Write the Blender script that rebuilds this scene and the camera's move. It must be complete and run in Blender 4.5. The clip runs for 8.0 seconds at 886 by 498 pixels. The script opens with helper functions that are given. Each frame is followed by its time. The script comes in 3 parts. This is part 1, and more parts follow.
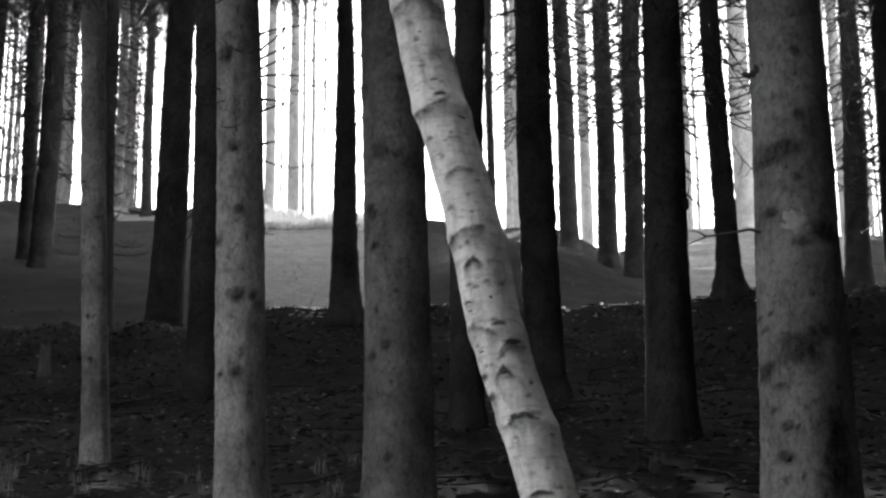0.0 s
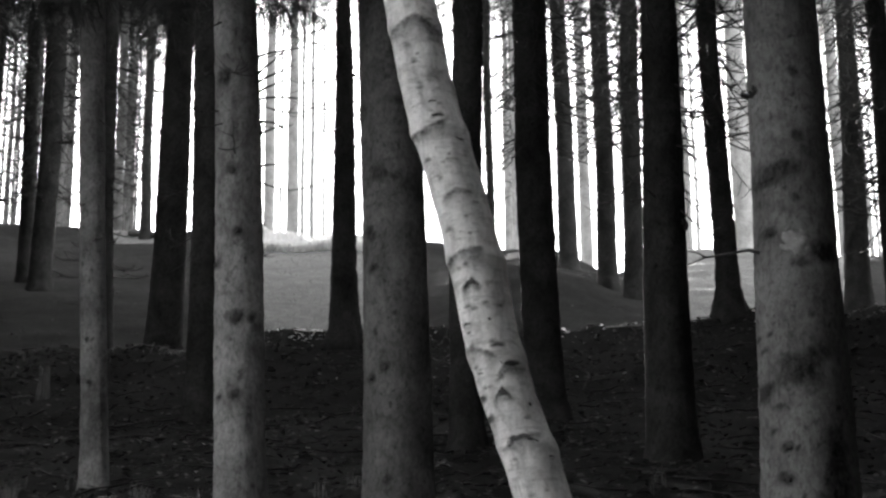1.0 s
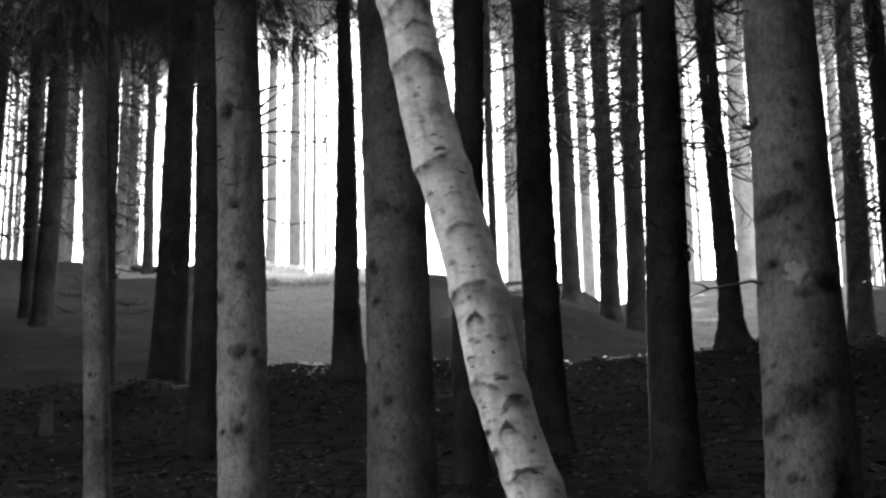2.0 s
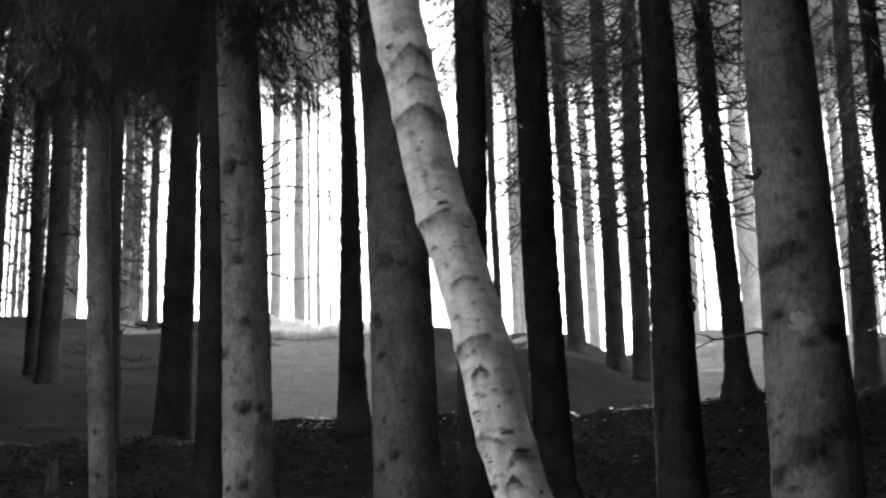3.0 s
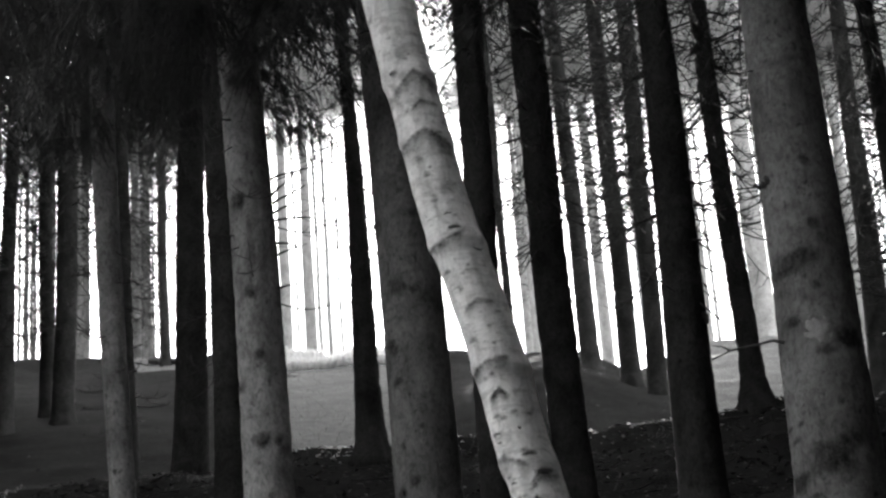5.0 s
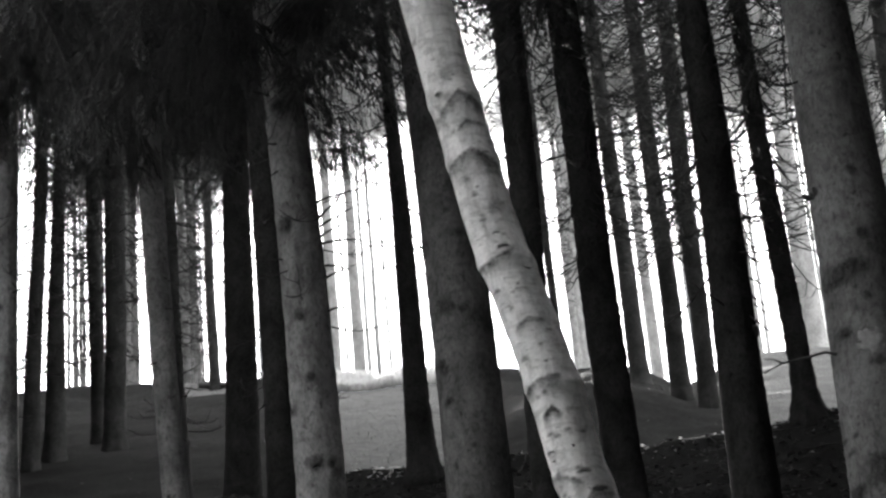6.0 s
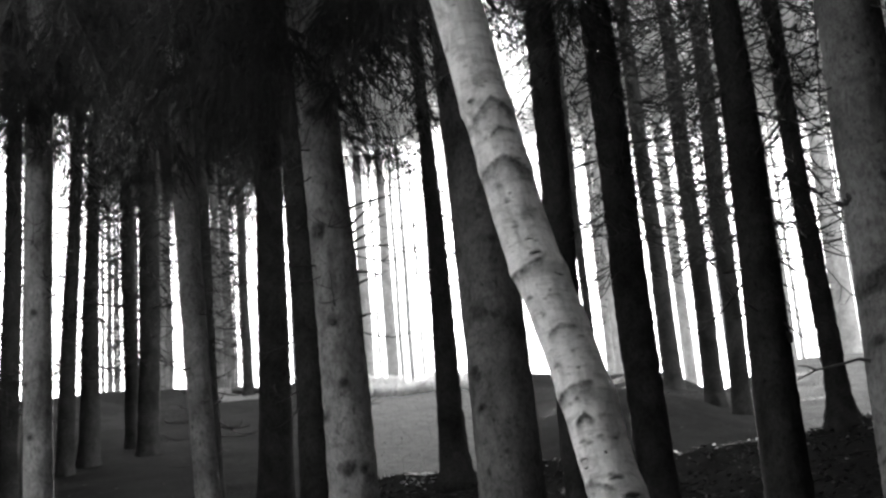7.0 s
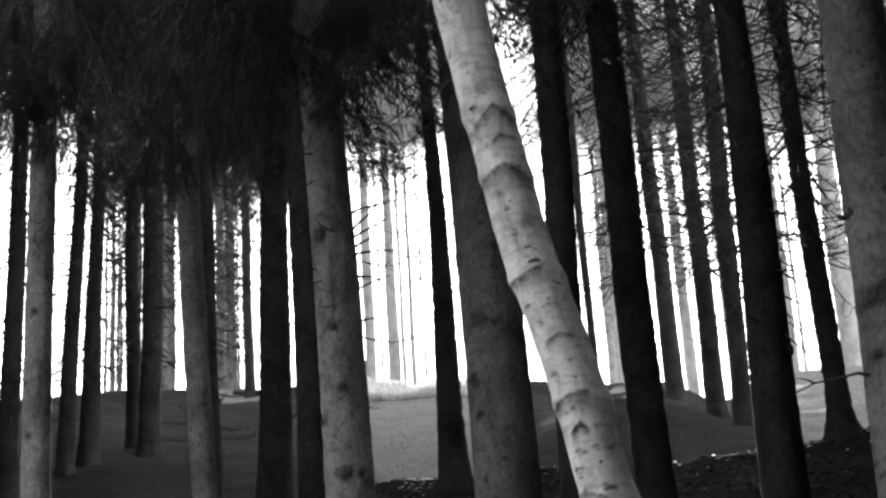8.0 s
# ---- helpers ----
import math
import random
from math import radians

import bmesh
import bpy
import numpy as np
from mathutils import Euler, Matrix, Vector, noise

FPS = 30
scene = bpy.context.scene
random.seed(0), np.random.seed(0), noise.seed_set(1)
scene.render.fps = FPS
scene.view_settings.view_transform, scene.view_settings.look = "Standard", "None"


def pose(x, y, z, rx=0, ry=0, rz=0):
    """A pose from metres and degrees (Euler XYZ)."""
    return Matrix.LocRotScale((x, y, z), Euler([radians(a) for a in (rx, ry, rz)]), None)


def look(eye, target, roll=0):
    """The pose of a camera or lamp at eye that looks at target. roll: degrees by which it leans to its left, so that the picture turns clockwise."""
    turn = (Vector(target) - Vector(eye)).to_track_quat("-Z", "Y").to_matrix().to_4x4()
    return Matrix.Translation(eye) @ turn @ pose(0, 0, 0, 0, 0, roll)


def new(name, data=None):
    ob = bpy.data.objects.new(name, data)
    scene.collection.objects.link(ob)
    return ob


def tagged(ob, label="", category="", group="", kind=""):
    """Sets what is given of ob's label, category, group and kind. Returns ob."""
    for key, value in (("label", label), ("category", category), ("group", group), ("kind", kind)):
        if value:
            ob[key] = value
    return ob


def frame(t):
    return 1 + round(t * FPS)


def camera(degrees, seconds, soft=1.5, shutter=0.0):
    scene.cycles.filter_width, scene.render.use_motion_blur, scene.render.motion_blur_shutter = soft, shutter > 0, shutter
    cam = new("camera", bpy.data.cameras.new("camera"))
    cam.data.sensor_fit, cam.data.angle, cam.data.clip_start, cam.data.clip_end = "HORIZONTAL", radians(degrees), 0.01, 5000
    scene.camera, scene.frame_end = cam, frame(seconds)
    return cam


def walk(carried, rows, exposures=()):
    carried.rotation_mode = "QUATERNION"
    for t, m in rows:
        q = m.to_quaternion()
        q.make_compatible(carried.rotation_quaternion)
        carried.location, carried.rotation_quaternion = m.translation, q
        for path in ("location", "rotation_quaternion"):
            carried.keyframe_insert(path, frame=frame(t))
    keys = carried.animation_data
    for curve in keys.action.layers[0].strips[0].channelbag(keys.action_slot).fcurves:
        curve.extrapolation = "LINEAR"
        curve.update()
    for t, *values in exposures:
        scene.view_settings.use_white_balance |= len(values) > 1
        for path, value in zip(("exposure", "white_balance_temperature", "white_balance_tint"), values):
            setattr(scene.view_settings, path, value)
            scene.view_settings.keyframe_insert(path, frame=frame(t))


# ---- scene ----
# ---------- camera and walk ----------
cam = camera(27.263, 8.0, soft=2.6)
walk(cam, [
    (0.0, pose(0.0000, -0.0000, 1.5999, 106.854, 0.472, 0.070)),
    (0.5, pose(0.0042, 0.0048, 1.5997, 107.211, 0.529, 0.063)),
    (1.0, pose(0.0044, 0.0072, 1.6014, 107.541, 0.659, 0.117)),
    (1.5, pose(0.0017, 0.0020, 1.6025, 107.894, 0.832, 0.212)),
    (1.7, pose(0.0017, 0.0037, 1.6042, 108.110, 0.906, 0.251)),
    (2.8, pose(0.0028, 0.0138, 1.6147, 109.935, 1.414, 0.549)),
    (3.0, pose(0.0031, 0.0154, 1.6166, 110.198, 1.547, 0.642)),
    (3.5, pose(0.0035, 0.0209, 1.6169, 110.527, 1.986, 0.853)),
    (4.0, pose(-0.0006, 0.0156, 1.6162, 110.645, 2.549, 1.087)),
    (4.2, pose(-0.0029, 0.0137, 1.6164, 110.680, 2.668, 1.140)),
    (5.3, pose(-0.0153, 0.0043, 1.6182, 111.171, 4.386, 2.217)),
    (5.5, pose(-0.0175, 0.0024, 1.6185, 111.317, 4.378, 2.605)),
    (6.0, pose(-0.0248, -0.0021, 1.6215, 111.695, 4.715, 3.651)),
    (6.5, pose(-0.0278, -0.0088, 1.6203, 111.917, 4.637, 4.342)),
    (7.0, pose(-0.0214, -0.0088, 1.6227, 111.941, 4.307, 4.612)),
    (7.5, pose(-0.0122, -0.0073, 1.6236, 112.010, 3.752, 4.487)),
    (8.0, pose(-0.0001, -0.0051, 1.6274, 112.089, 3.288, 4.370)),
])

# ---------- daylight ----------
SUN_AZ, SUN_EL = radians(-4.3), radians(20.8)
SUN_DIR = Vector((math.sin(SUN_AZ) * math.cos(SUN_EL), math.cos(SUN_AZ) * math.cos(SUN_EL), math.sin(SUN_EL)))
world = bpy.data.worlds.new("sky")
scene.world = world
world.use_nodes = True
wn = world.node_tree
sky = wn.nodes.new("ShaderNodeTexSky")
sky.sky_type, sky.sun_disc = "NISHITA", False
sky.sun_elevation, sky.sun_rotation = SUN_EL, SUN_AZ
sky.air_density, sky.dust_density, sky.ozone_density = 2.0, 1.0, 1.0
grey = wn.nodes.new("ShaderNodeRGBToBW")
wn.links.new(sky.outputs[0], grey.inputs[0])
even = wn.nodes.new("ShaderNodeMath")  # power curve evens out the sky's brightness
even.operation = "POWER"
even.inputs[1].default_value = 0.22
wn.links.new(grey.outputs[0], even.inputs[0])
wn.links.new(even.outputs[0], wn.nodes["Background"].inputs["Color"])
wn.nodes["Background"].inputs["Strength"].default_value = 0.15
sun_data = bpy.data.lights.new("sun", "SUN")
sun_data.energy, sun_data.angle, sun_data.color = 0.6, radians(2.0), (1.0, 0.99, 0.97)
sun = new("sun", sun_data)
sun.matrix_world = look(SUN_DIR * 60, (0, 0, 0))
scene.view_settings.exposure = 4.72


# ---------- materials (a black-and-white film: greys only) ----------
def material(name, rough=0.85):
    m = bpy.data.materials.new(name)
    m.use_nodes = True
    b = m.node_tree.nodes["Principled BSDF"]
    b.inputs["Roughness"].default_value = rough
    b.inputs["Specular IOR Level"].default_value = 0.25
    return m, m.node_tree, b


def node(nt, kind, links=(), **values):
    n = nt.nodes.new(kind)
    for key, value in values.items():
        n.inputs[key.replace("_", " ")].default_value = value
    for key, socket in links:
        nt.links.new(socket, n.inputs[key])
    return n


def ramp(nt, socket, stops):
    n = nt.nodes.new("ShaderNodeValToRGB")
    e = n.color_ramp.elements
    while len(e) < len(stops):
        e.new(0.5)
    for k, (p, v) in zip(e, stops):
        k.position, k.color = p, (v, v, v, 1)
    nt.links.new(socket, n.inputs[0])
    return n.outputs[0]


def times(nt, a, b):
    n = nt.nodes.new("ShaderNodeMix")
    n.data_type, n.blend_type = "RGBA", "MULTIPLY"
    n.inputs[0].default_value = 1.0
    nt.links.new(a, n.inputs[6])
    nt.links.new(b, n.inputs[7])
    return n.outputs[2]


def own_coords(nt, stretch=(1, 1, 1)):
    c = nt.nodes.new("ShaderNodeTexCoord")
    info = nt.nodes.new("ShaderNodeObjectInfo")
    s = nt.nodes.new("ShaderNodeVectorMath")
    s.operation = "SCALE"
    s.inputs[0].default_value = (31.0, 17.0, 53.0)
    nt.links.new(info.outputs["Random"], s.inputs["Scale"])
    a = nt.nodes.new("ShaderNodeVectorMath")
    nt.links.new(c.outputs["Object"], a.inputs[0])
    nt.links.new(s.outputs[0], a.inputs[1])
    m = nt.nodes.new("ShaderNodeVectorMath")
    m.operation = "MULTIPLY"
    m.inputs[1].default_value = stretch
    nt.links.new(a.outputs[0], m.inputs[0])
    return m.outputs[0]


def bump(nt, bsdf, height, strength, distance):
    b = node(nt, "ShaderNodeBump", [("Height", height)], Strength=strength, Distance=distance)
    nt.links.new(b.outputs[0], bsdf.inputs["Normal"])


def stained(nt, v, col, soft, dark):
    """Darkens col where the trunk carries the attribute "stain" (moss, scars, weathered patches), with a broken edge."""
    at = nt.nodes.new("ShaderNodeAttribute")
    at.attribute_name = "stain"
    rag = node(nt, "ShaderNodeTexNoise", [("Vector", v)], Scale=38.0, Detail=6.0, Roughness=0.7)
    k = node(nt, "ShaderNodeMath", [(0, at.outputs["Fac"]), (1, ramp(nt, rag.outputs[0], [(0.3, 0.35), (0.7, 1.3)]))])
    k.operation = "MULTIPLY"
    return times(nt, col, ramp(nt, k.outputs[0], [(0.08, 1.0), (0.38, soft), (0.85, dark)]))


def bark_material(name, low, high, plates=40.0):
    m, nt, b = material(name, 1.0)
    b.inputs["Specular IOR Level"].default_value = 0.04
    v = own_coords(nt, (1, 1, 0.75))
    tall = own_coords(nt, (1, 1, 0.4))
    patch = node(nt, "ShaderNodeTexNoise", [("Vector", v)], Scale=3.4, Detail=6.0, Roughness=0.65, Distortion=0.4)
    flake = node(nt, "ShaderNodeTexNoise", [("Vector", v)], Scale=plates, Detail=5.0, Roughness=0.7, Distortion=0.6)
    crack = node(nt, "ShaderNodeTexNoise", [("Vector", tall)], Scale=plates * 1.6, Detail=4.0, Roughness=0.6, Distortion=0.5)
    grain = node(nt, "ShaderNodeTexNoise", [("Vector", v)], Scale=120.0, Detail=4.0, Roughness=0.7)
    fleck = node(nt, "ShaderNodeTexNoise", [("Vector", v)], Scale=26.0, Detail=4.0, Roughness=0.65)
    col = ramp(nt, patch.outputs[0], [(0.34, low), (0.5, (low + high) / 2), (0.66, high)])
    col = times(nt, col, ramp(nt, flake.outputs[0], [(0.34, 0.62), (0.56, 1.0)]))
    col = times(nt, col, ramp(nt, crack.outputs[0], [(0.32, 0.68), (0.5, 1.0)]))
    col = times(nt, col, ramp(nt, grain.outputs[0], [(0.3, 0.75), (0.7, 1.0)]))
    col = times(nt, col, ramp(nt, fleck.outputs[0], [(0.3, 0.45), (0.4, 1.0)]))
    col = stained(nt, v, col, 0.5, 0.13)
    nt.links.new(col, b.inputs["Base Color"])
    bump(nt, b, times(nt, times(nt, flake.outputs["Color"], crack.outputs["Color"]), ramp(nt, grain.outputs[0], [(0.2, 0.6), (0.8, 1.0)])), 0.4, 0.005)
    return m


# haze in front of the far trunks, put into a paler bark
HAZE_BARK = bark_material("haze_bark", 0.27, 0.44)
# light and shade on the trunks put into darker and lighter bark tones
SHADE_BARK = bark_material("shaded_spruce_bark", 0.022, 0.055)
MID_BARK = bark_material("half_lit_bark", 0.075, 0.2)
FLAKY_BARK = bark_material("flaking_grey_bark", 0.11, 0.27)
LIT_BARK = bark_material("lit_grey_bark", 0.14, 0.38)


def birch_material():
    m, nt, b = material("birch_bark", 0.7)
    b.inputs["Specular IOR Level"].default_value = 0.12
    v = own_coords(nt)
    patch = node(nt, "ShaderNodeTexNoise", [("Vector", own_coords(nt, (1, 1, 0.8)))], Scale=13.0, Detail=6.0, Roughness=0.68, Distortion=0.6)
    streak = node(nt, "ShaderNodeTexNoise", [("Vector", own_coords(nt, (1.0, 1.0, 0.3)))], Scale=24.0, Detail=4.0, Roughness=0.6)
    band = node(nt, "ShaderNodeTexNoise", [("Vector", own_coords(nt, (1.0, 1.0, 5.0)))], Scale=9.0, Detail=4.0, Roughness=0.6)
    dash = node(nt, "ShaderNodeTexNoise", [("Vector", own_coords(nt, (1.0, 1.0, 7.0)))], Scale=22.0, Detail=2.0)
    grain = node(nt, "ShaderNodeTexNoise", [("Vector", v)], Scale=110.0, Detail=4.0, Roughness=0.7)
    col = ramp(nt, patch.outputs[0], [(0.33, 0.5), (0.48, 0.86), (0.6, 0.99)])
    col = times(nt, col, ramp(nt, streak.outputs[0], [(0.34, 0.76), (0.54, 1.0)]))
    col = times(nt, col, ramp(nt, band.outputs[0], [(0.34, 0.74), (0.5, 1.0)]))
    col = times(nt, col, ramp(nt, dash.outputs[0], [(0.26, 0.5), (0.34, 1.0)]))
    col = times(nt, col, ramp(nt, grain.outputs[0], [(0.3, 0.8), (0.7, 1.0)]))
    col = stained(nt, v, col, 0.5, 0.07)
    nt.links.new(col, b.inputs["Base Color"])
    bump(nt, b, times(nt, times(nt, band.outputs["Color"], grain.outputs["Color"]), patch.outputs["Color"]), 0.4, 0.003)
    return m


BIRCH = birch_material()


def plain_material(name, low, high, scale, rough=0.85, relief=0.004):
    m, nt, b = material(name, rough)
    b.inputs["Specular IOR Level"].default_value = 0.15
    v = own_coords(nt)
    a = node(nt, "ShaderNodeTexNoise", [("Vector", v)], Scale=scale, Detail=6.0, Roughness=0.65)
    f = node(nt, "ShaderNodeTexNoise", [("Vector", v)], Scale=scale * 9, Detail=3.0)
    col = times(nt, ramp(nt, a.outputs[0], [(0.3, low), (0.7, high)]), ramp(nt, f.outputs[0], [(0.3, 0.6), (0.7, 1.0)]))
    nt.links.new(col, b.inputs["Base Color"])
    bump(nt, b, f.outputs[0], 0.6, relief)
    return m


SCAR = plain_material("birch_scar", 0.06, 0.22, 30.0)
MOSS = plain_material("dark_moss", 0.022, 0.065, 60.0, 0.95)
LICHEN = plain_material("pale_lichen", 0.26, 0.46, 40.0, 0.95)
KNOT = plain_material("knot_wood", 0.03, 0.09, 50.0)
TWIG = plain_material("dead_twig_bark", 0.022, 0.055, 20.0)
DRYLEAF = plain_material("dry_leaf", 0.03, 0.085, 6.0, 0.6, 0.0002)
GRASS = plain_material("dry_grass", 0.12, 0.24, 8.0, 0.7, 0.0002)
LOGWOOD = plain_material("weathered_wood", 0.05, 0.13, 12.0)


def grass_material(name, tone, thinness):
    m, nt, b = material(name, 0.7)
    isl = nt.nodes.new("ShaderNodeNewGeometry")
    col = ramp(nt, isl.outputs["Random Per Island"], [(0.0, tone * 0.8), (1.0, tone * 1.15)])
    nt.links.new(col, b.inputs["Base Color"])
    t = nt.nodes.new("ShaderNodeBsdfTranslucent")
    nt.links.new(col, t.inputs[0])
    mix = nt.nodes.new("ShaderNodeMixShader")
    mix.inputs[0].default_value = thinness
    nt.links.new(b.outputs[0], mix.inputs[1])
    nt.links.new(t.outputs[0], mix.inputs[2])
    nt.links.new(mix.outputs[0], nt.nodes["Material Output"].inputs["Surface"])
    return m


# blade colour carries the sunlit haze of the hollow
HAZE_GRASS = grass_material("haze_grass", 0.18, 0.4)


def needle_material():
    m, nt, b = material("spruce_needles", 0.7)
    b.inputs["Specular IOR Level"].default_value = 0.2
    isl = nt.nodes.new("ShaderNodeNewGeometry")
    nt.links.new(ramp(nt, isl.outputs["Random Per Island"], [(0.0, 0.019), (1.0, 0.045)]), b.inputs["Base Color"])
    return m


NEEDLES = needle_material()
# sunlit haze over the far crowns, put into paler needles
HAZE_NEEDLES = grass_material("haze_grey_needles", 0.22, 0.65)


def ground_material():
    m, nt, b = material("forest_floor", 1.0)
    b.inputs["Specular IOR Level"].default_value = 0.03
    v = own_coords(nt)
    big = node(nt, "ShaderNodeTexNoise", [("Vector", v)], Scale=0.7, Detail=5.0, Roughness=0.6)
    mid = node(nt, "ShaderNodeTexNoise", [("Vector", v)], Scale=9.0, Detail=6.0, Roughness=0.7)
    fine = node(nt, "ShaderNodeTexVoronoi", [("Vector", v)], Scale=55.0)
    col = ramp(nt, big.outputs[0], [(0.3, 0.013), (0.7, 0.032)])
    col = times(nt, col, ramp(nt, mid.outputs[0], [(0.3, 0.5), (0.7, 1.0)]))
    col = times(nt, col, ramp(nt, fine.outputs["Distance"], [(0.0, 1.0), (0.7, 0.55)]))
    nt.links.new(col, b.inputs["Base Color"])
    bump(nt, b, times(nt, mid.outputs["Color"], fine.outputs["Color"]), 0.9, 0.03)
    return m


FLOOR = ground_material()
# sunlit haze over the hollow, put into a paler ground colour
HAZE_GROUND = plain_material("haze_lit_ground", 0.09, 0.125, 0.6, 1.0, 0.004)
# sun glints on leaves and ridge grass, put into a much paler colour
SUNNY_LEAF = grass_material("sun_glint_leaf", 0.6, 0.65)

# ---------- the hillside ----------
PROFILE_Y = (-300, -60, -25, -10, 0, 10, 12.5, 16, 19, 20.5, 22, 25, 30, 35, 40, 45, 50, 70, 120, 400, 3000)
PROFILE_Z = (-14, -8, -5, -2.6, 0, 3.2, 3.97, 5.14, 6.7, 6.76, 6.95, 8.05, 10.07, 12.05, 14.0, 16.0, 16.8, 18, 20, 30, 60)


def ground_z(x, y):
    z = float(np.interp(y, PROFILE_Y, PROFILE_Z))
    a = float(np.interp(y, (0, 10, 19, 30, 45, 80), (0, 0.01, 0.04, -0.02, -0.045, -0.02)))
    def swell(height, cx, wx, cy, wy):
        return height * math.exp(-(((x - cx) / wx) ** 2) - ((y - cy) / wy) ** 2)

    z += swell(0.6, 1.5, 1.35, 31.5, 4.0)  # a mound below the ridge
    z -= swell(0.75, 4.3, 1.2, 46, 7.0)  # a saddle in the ridge
    z += swell(0.05, -1.5, 0.7, 19.2, 1.2) - swell(0.11, 1.5, 0.9, 18.9, 2.0)  # the uneven crest
    return z + a * max(-25, min(25, x))


def rough_z(x, y):
    ridge = max(0.0, 1 - abs(y - 44) / 6) * 0.35 * noise.noise(Vector((x * 0.45, y * 0.3, 2))) + max(0.0, 1 - abs(y - 19) / 2.5) * 0.12 * noise.noise(Vector((x * 1.3, y * 0.8, 7)))
    d = 0.05 * noise.noise(Vector((x * 0.9, y * 0.9, 0))) + 0.03 * noise.noise(Vector((x * 3.1, y * 3.1, 5)))
    return ground_z(x, y) + ridge + d + 0.012 * noise.noise(Vector((x * 9, y * 9, 9)))


def mesh_from(name, verts, faces, mat, smooth=True):
    me = bpy.data.meshes.new(name)
    me.from_pydata([tuple(v) for v in verts], [], faces)
    me.materials.append(mat)
    if smooth:
        me.polygons.foreach_set("use_smooth", [True] * len(me.polygons))
    me.update()
    return me


def part(name, verts, faces, mat, parent, label="", smooth=True):
    ob = new(name, mesh_from(name, verts, faces, mat, smooth))
    ob.parent = parent
    return tagged(ob, label)


def steps(*spans):
    out = []
    for a, b, n in spans:
        out += [a + (b - a) * i / n for i in range(n)]
    return out + [spans[-1][1]]


def hazy_patch(x, y):
    """True where lit haze is painted paler: the open hollow and the slope behind it."""
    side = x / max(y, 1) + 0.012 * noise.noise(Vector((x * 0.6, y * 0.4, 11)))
    # edges set to hide behind trunks in the camera's view
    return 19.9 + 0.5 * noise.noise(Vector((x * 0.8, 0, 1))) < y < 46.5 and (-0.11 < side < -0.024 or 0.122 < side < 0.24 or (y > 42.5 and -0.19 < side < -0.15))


gx = steps((-2500, -60, 8), (-60, -14, 24), (-14, -4.5, 48), (-4.5, 4.5, 110), (4.5, 14, 48), (14, 60, 24), (60, 2500, 8))
gy = steps((-300, -12, 12), (-12, 7, 30), (7, 22, 190), (22, 48, 110), (48, 80, 32), (80, 3000, 14))
gv = [(x, y, rough_z(x, y)) for y in gy for x in gx]
gf = [(j * len(gx) + i, j * len(gx) + i + 1, (j + 1) * len(gx) + i + 1, (j + 1) * len(gx) + i) for j in range(len(gy) - 1) for i in range(len(gx) - 1)]
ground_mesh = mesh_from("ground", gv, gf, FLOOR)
ground_mesh.materials.append(HAZE_GROUND)
ground_mesh.polygons.foreach_set("material_index", [int(hazy_patch(p.center.x, p.center.y)) for p in ground_mesh.polygons])
ground = tagged(new("ground", ground_mesh), "dark wooded hillside covered with needles and dry litter", "ground", kind="structure")


# ---------- trunks ----------
class Stem:
    """The surface of a trunk over angle and height above its foot."""

    def __init__(self, r, taper, lean, height, seed, path=None, flare=0.5, relief=0.004, lump=0.05, swell=()):
        self.swell = swell
        self.r, self.taper, self.lean, self.height, self.seed = r, taper, lean, height, seed
        self.path, self.flare, self.relief, self.lump = path, flare, relief, lump
        rnd = random.Random(seed)
        self.toes, self.turn = rnd.choice((4, 5, 6)), rnd.random() * 6.28

    def axis(self, z):
        if self.path:
            zs, xs = self.path
            return float(np.interp(z, zs, xs))
        return self.lean * z + 0.012 * math.sin(z * 1.3 + self.seed)

    def radius(self, z):
        top = 4.5
        r = self.r - self.taper * (min(z, top) - 1)
        if z > top:
            r *= max(0.06, 1 - 0.94 * (z - top) / (self.height - top))
        return max(r, 0.012)

    def at(self, a, z, off=0.0):
        r = self.radius(z)
        n = noise.noise(Vector((math.cos(a) * 1.2 + self.seed * 3.7, math.sin(a) * 1.2, z * 1.1)))
        r += r * self.lump * n
        if self.relief:
            p = Vector((math.cos(a) * r * 30 + self.seed, math.sin(a) * r * 30, z * 13))
            r += self.relief * (noise.noise(p) + 0.6 * noise.noise(p * 2.3))
        for bz, grow in self.swell:
            r += grow * math.exp(-(((z - bz) / 0.035) ** 2))
        foot = math.exp(-max(z, -0.1) / 0.2)
        r += self.r * self.flare * foot * (0.7 + 0.25 * math.cos(self.toes * a + self.turn) + 0.2 * math.cos(2 * a + self.seed))
        r += off
        return (self.axis(z) + r * math.cos(a), r * math.sin(a), z)


def trunk_mesh(stem, sides, fine, fine_to, coarse=0.4):
    zs, z = [], -0.35
    while z < stem.height:
        zs.append(z)
        z += fine if z < fine_to else coarse
    zs.append(stem.height)
    verts = [stem.at(2 * math.pi * i / sides, z) for z in zs for i in range(sides)]
    faces = [(j * sides + i, j * sides + (i + 1) % sides, (j + 1) * sides + (i + 1) % sides, (j + 1) * sides + i) for j in range(len(zs) - 1) for i in range(sides)]
    faces.append(tuple((len(zs) - 1) * sides + i for i in range(sides)))
    return verts, faces


